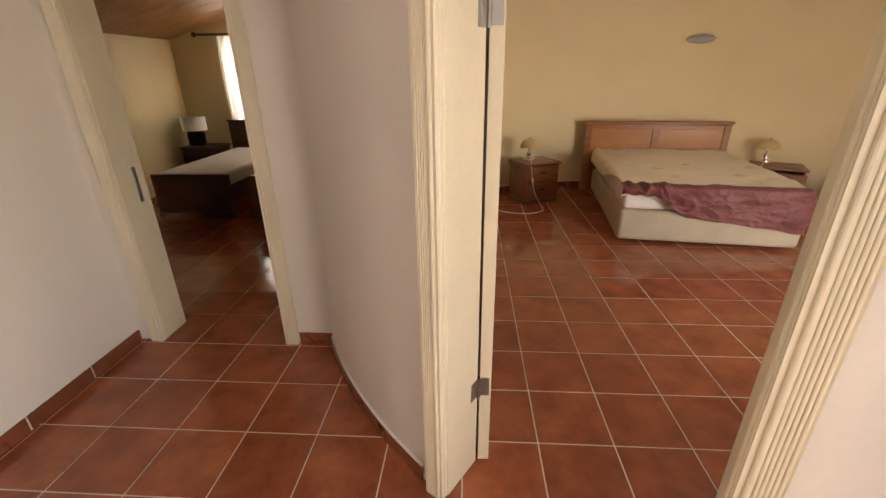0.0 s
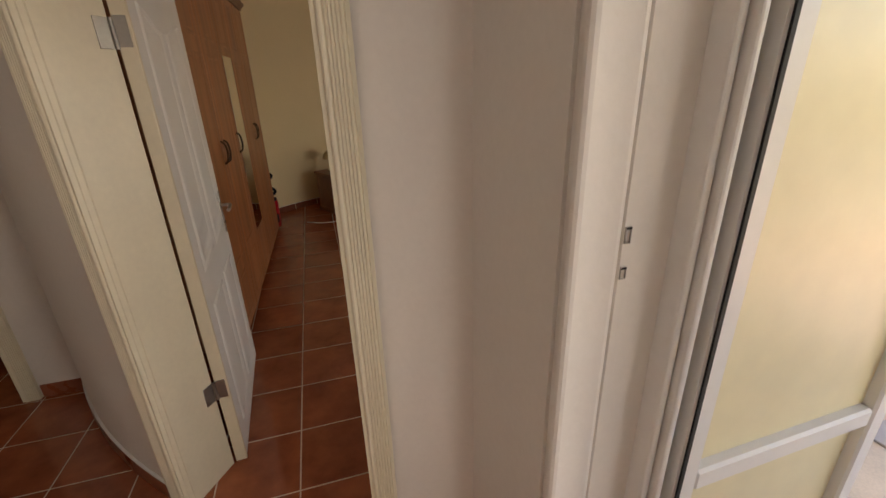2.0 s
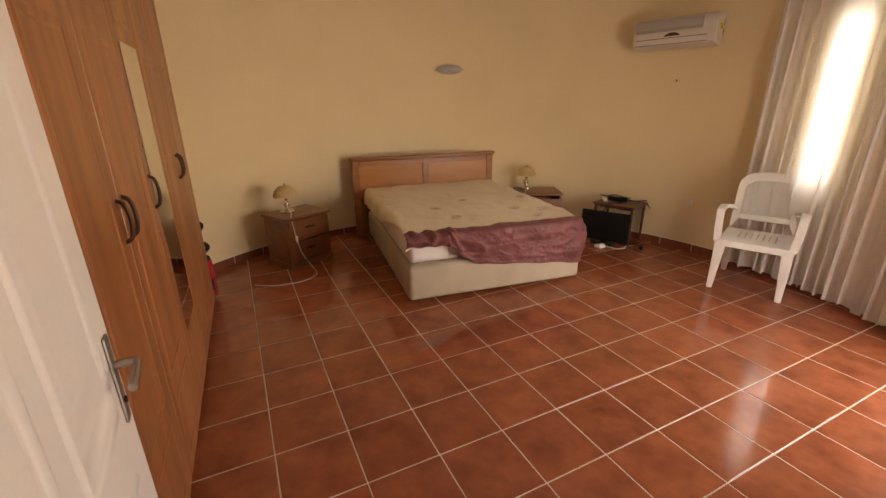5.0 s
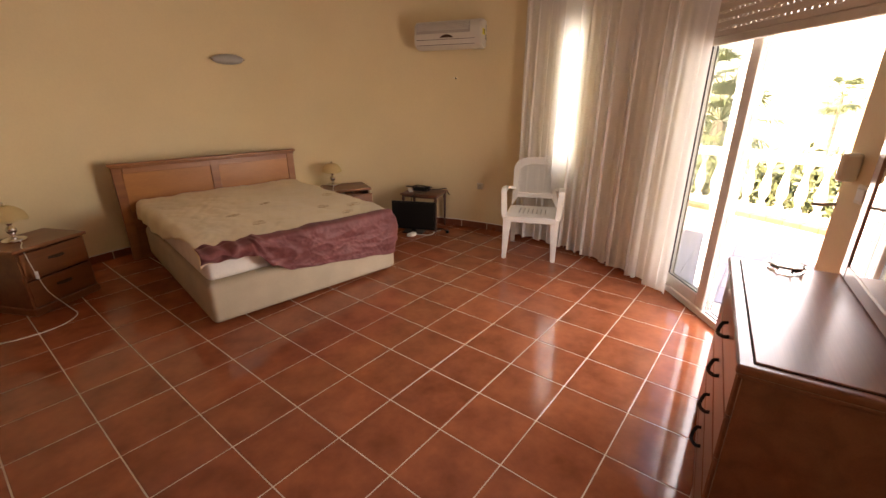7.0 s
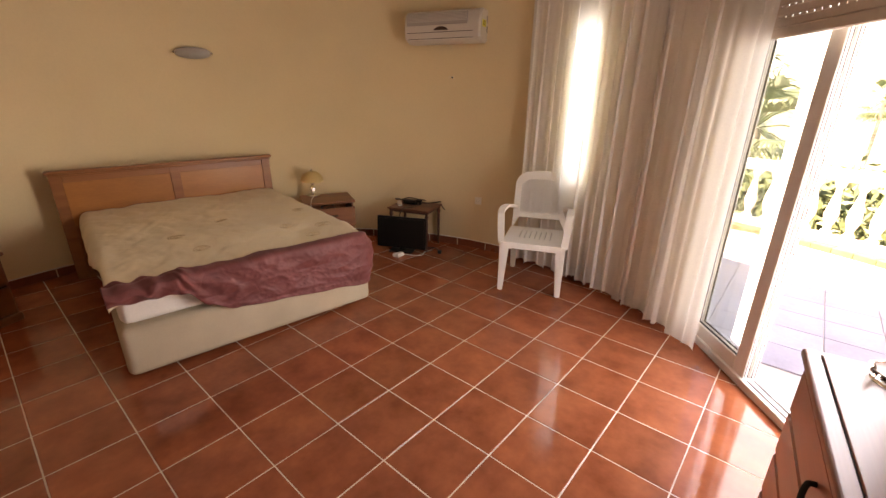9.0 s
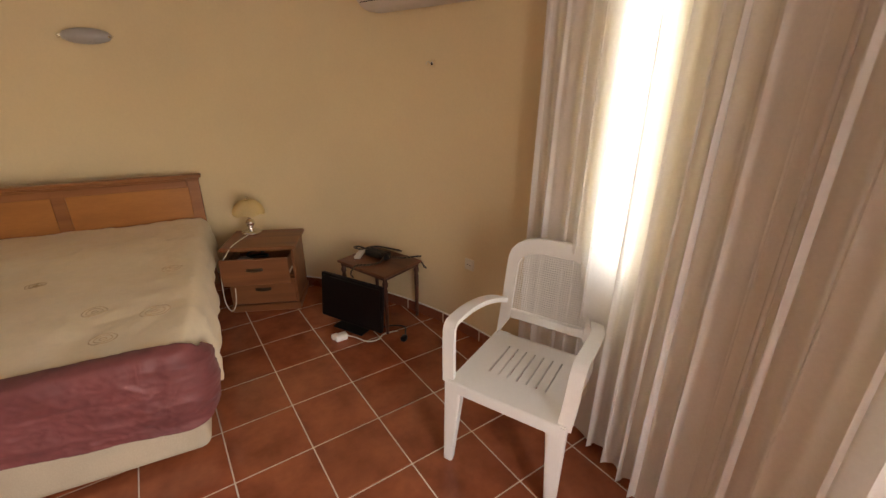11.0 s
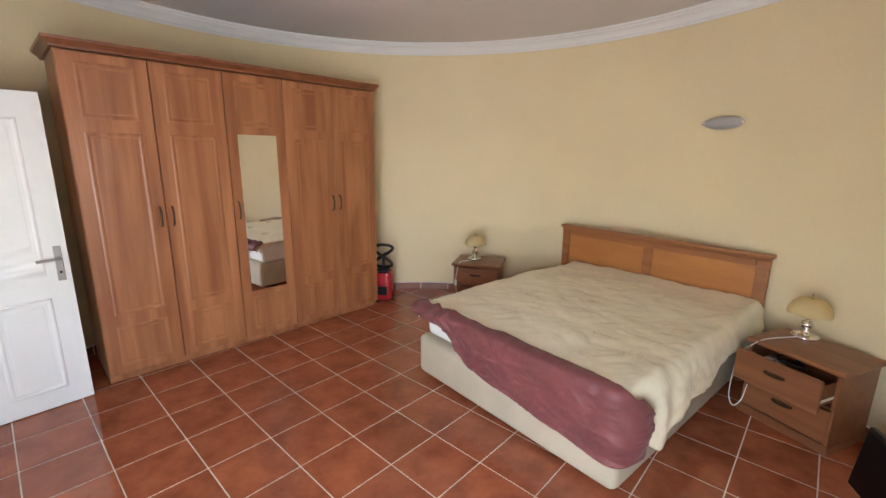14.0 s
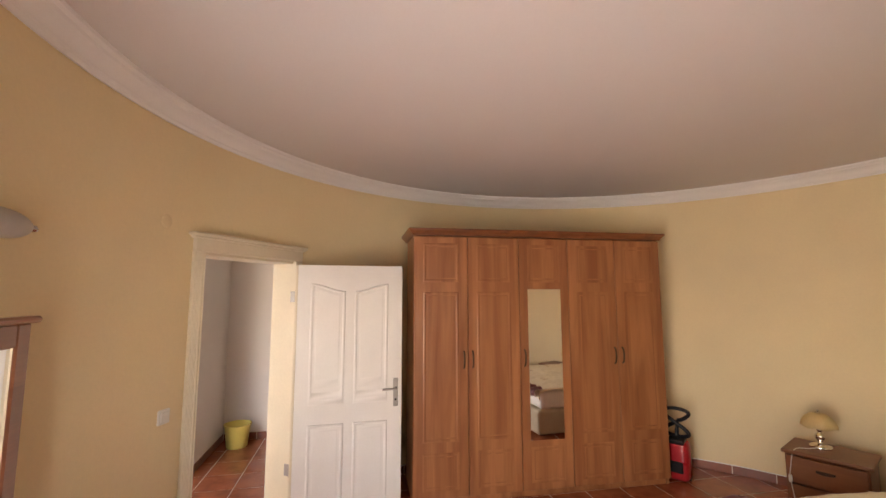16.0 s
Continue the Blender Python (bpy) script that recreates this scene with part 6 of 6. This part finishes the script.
# ---- floors: tile by tile ----
bm = B()
bm_lathe(bm, [(0.001, -0.0015), (2.90, -0.0015), (2.90, -0.29), (0.001, -0.29)], 96, (CX, CY, 0))
bm_box(bm, (-0.59, 0.28, -0.1470), (3.32, 3.96, 0.29))
floor = shell("floor", bm, M["grout"], "glossy terracotta tiled floor with pale joints")
bm = B()
bm_box(bm, (0, 0, -0.0035), (TILE - 0.0056, TILE - 0.0056, 0.007), 0.0018)
tm1 = finish(bm, "floor_tile", M["tile"])
rnd = random.Random(4)
for i in range(-7, 15):
    for j in range(-6, 19):
        x, y = (i + 0.5) * TILE, (j + 0.5) * TILE
        r = math.hypot(x - CX, y - CY)
        room = r < R_IN + 0.24
        hall = -2.25 < x < 1.0 and -1.7 < y < 2.30 and not (x < -1.1 and y < 0.05) and r >= R_IN + 0.24
        if room or hall:
            ang = math.degrees(math.atan2(y - CY, x - CX))
            far = math.hypot(abs(x - CX) + TILE / 2, abs(y - CY) + TILE / 2)
            mesh = tm1
            if room and far > 2.89 and not -172 < ang < -107:
                # cut along the wall's middle
                bm = B()
                bm_box(bm, (0, 0, -0.0035), (TILE - 0.0056, TILE - 0.0056, 0.007), 0.0018)
                n = Vector((math.cos(radians(ang)), math.sin(radians(ang)), 0))
                bmesh.ops.bisect_plane(bm, geom=bm.verts[:] + bm.edges[:] + bm.faces[:], plane_co=n * (2.87 - r), plane_no=n, clear_outer=True)
                if not bm.faces:
                    bm.free()
                    continue
                mesh = finish(bm, "floor_tile", M["tile"])
            elif hall and r - 0.23 > 2.93 and x > 0.95:
                continue
            ob = new("floor_tile", mesh)
            ob.parent = floor
            ob.location = (x, y, rnd.uniform(-0.0003, 0.0003))
            ob.rotation_euler = (rnd.gauss(0, 0.0007), rnd.gauss(0, 0.0007), 0 if mesh is not tm1 else rnd.choice((0, 1, 2, 3)) * math.pi / 2)
bm = B()
bm_box(bm, ((X2A + X2B) / 2, (Y2A + Y2B) / 2, -0.0785), (X2B - X2A + 0.4, Y2B - Y2A + 0.3, 0.15))
f2 = solo("floor_second", bm, M["grout"], "dark terracotta tiled floor of the second bedroom", "floor", kind="structure")
for i in range(-14, -2):
    for j in range(6, 20):
        x, y = (i + 0.5) * TILE, (j + 0.5) * TILE
        if X2A - 0.2 < x < X2B + 0.1 and 2.30 <= y < Y2B + 0.1:
            ob = new("floor_tile", tm1)
            ob.parent = f2
            ob.location = (x, y, rnd.uniform(-0.0003, 0.0003))

# skirting tiles round the bedroom and in the hall
sk = thing("baseboard", pose(0, 0, 0), "terracotta skirting tiles along the walls", "baseboard", kind="structure")
bm = B()
bm_box(bm, (0, 0, 0.039), (0.330, 0.009, 0.078), 0.002)
skm = finish(bm, "skirting_tile", M["skirt"])
bm = B()
bm_box(bm, (0, 0, 0.039), (0.012, 0.005, 0.079))
skj = finish(bm, "skirting_joint", M["grout"])


def skirting_arc(a0, a1, r, n):
    for k in range(n):
        a = a0 + (a1 - a0) * (k + 0.5) / n
        p = polar(a, r)
        ob = new("skirting_tile", skm)
        ob.parent = sk
        ob.matrix_basis = pose(p.x, p.y, 0, 0, 0, a + 90) @ Matrix.Diagonal((abs(a1 - a0) / n * math.pi / 180 * r / 0.338, 1, 1, 1))
        p = polar(a0 + (a1 - a0) * k / n, r)
        ob = new("skirting_joint", skj)
        ob.parent = sk
        ob.matrix_basis = pose(p.x, p.y, 0, 0, 0, a0 + (a1 - a0) * k / n + 90) @ Matrix.Diagonal((0.6, 1, 1, 1))


def skirting_line(x0, y0, x1, y1):
    ln = math.hypot(x1 - x0, y1 - y0)
    n = max(1, round(ln / 0.338))
    ang = math.degrees(math.atan2(y1 - y0, x1 - x0))
    for k in range(n):
        t = (k + 0.5) / n
        ob = new("skirting_tile", skm)
        ob.parent = sk
        ob.matrix_basis = pose(x0 + (x1 - x0) * t, y0 + (y1 - y0) * t, 0, 0, 0, ang) @ Matrix.Diagonal((ln / n / 0.338, 1, 1, 1))
        if k:
            t = k / n
            ob = new("skirting_joint", skj)
            ob.parent = sk
            ob.matrix_basis = pose(x0 + (x1 - x0) * t, y0 + (y1 - y0) * t, 0, 0, 0, ang) @ Matrix.Diagonal((0.6, 1, 1, 1))


for a0, a1, r0, r1 in ((-34.5, 217, R_IN - 0.011, R_IN + 0.001), (-112.6, -66, R_IN - 0.011, R_IN + 0.001), (-154.5, -133.2, R_OUT - 0.001, R_OUT + 0.011)):
    bm = B()
    arc_block(bm, a0, a1, 0.078, 0.084, r0, r1, outer=0)
    part("caulk_line", bm, M["plaster"], sk, "white caulk along the skirting's top")
skirting_arc(-34.5, 217, R_IN - 0.006, 36)
skirting_arc(-112.6, -66, R_IN - 0.006, 7)
skirting_arc(-154.5, -133.2, R_OUT + 0.006, 4)
skirting_arc(-113.3, -109.5, R_OUT + 0.006, 1)
skirting_line(-2.045, 0.21, -2.045, 2.05)
skirting_line(-2.04, 0.205, -0.96, 0.205)
skirting_line(-1.02, 2.055, -0.77, 2.055)
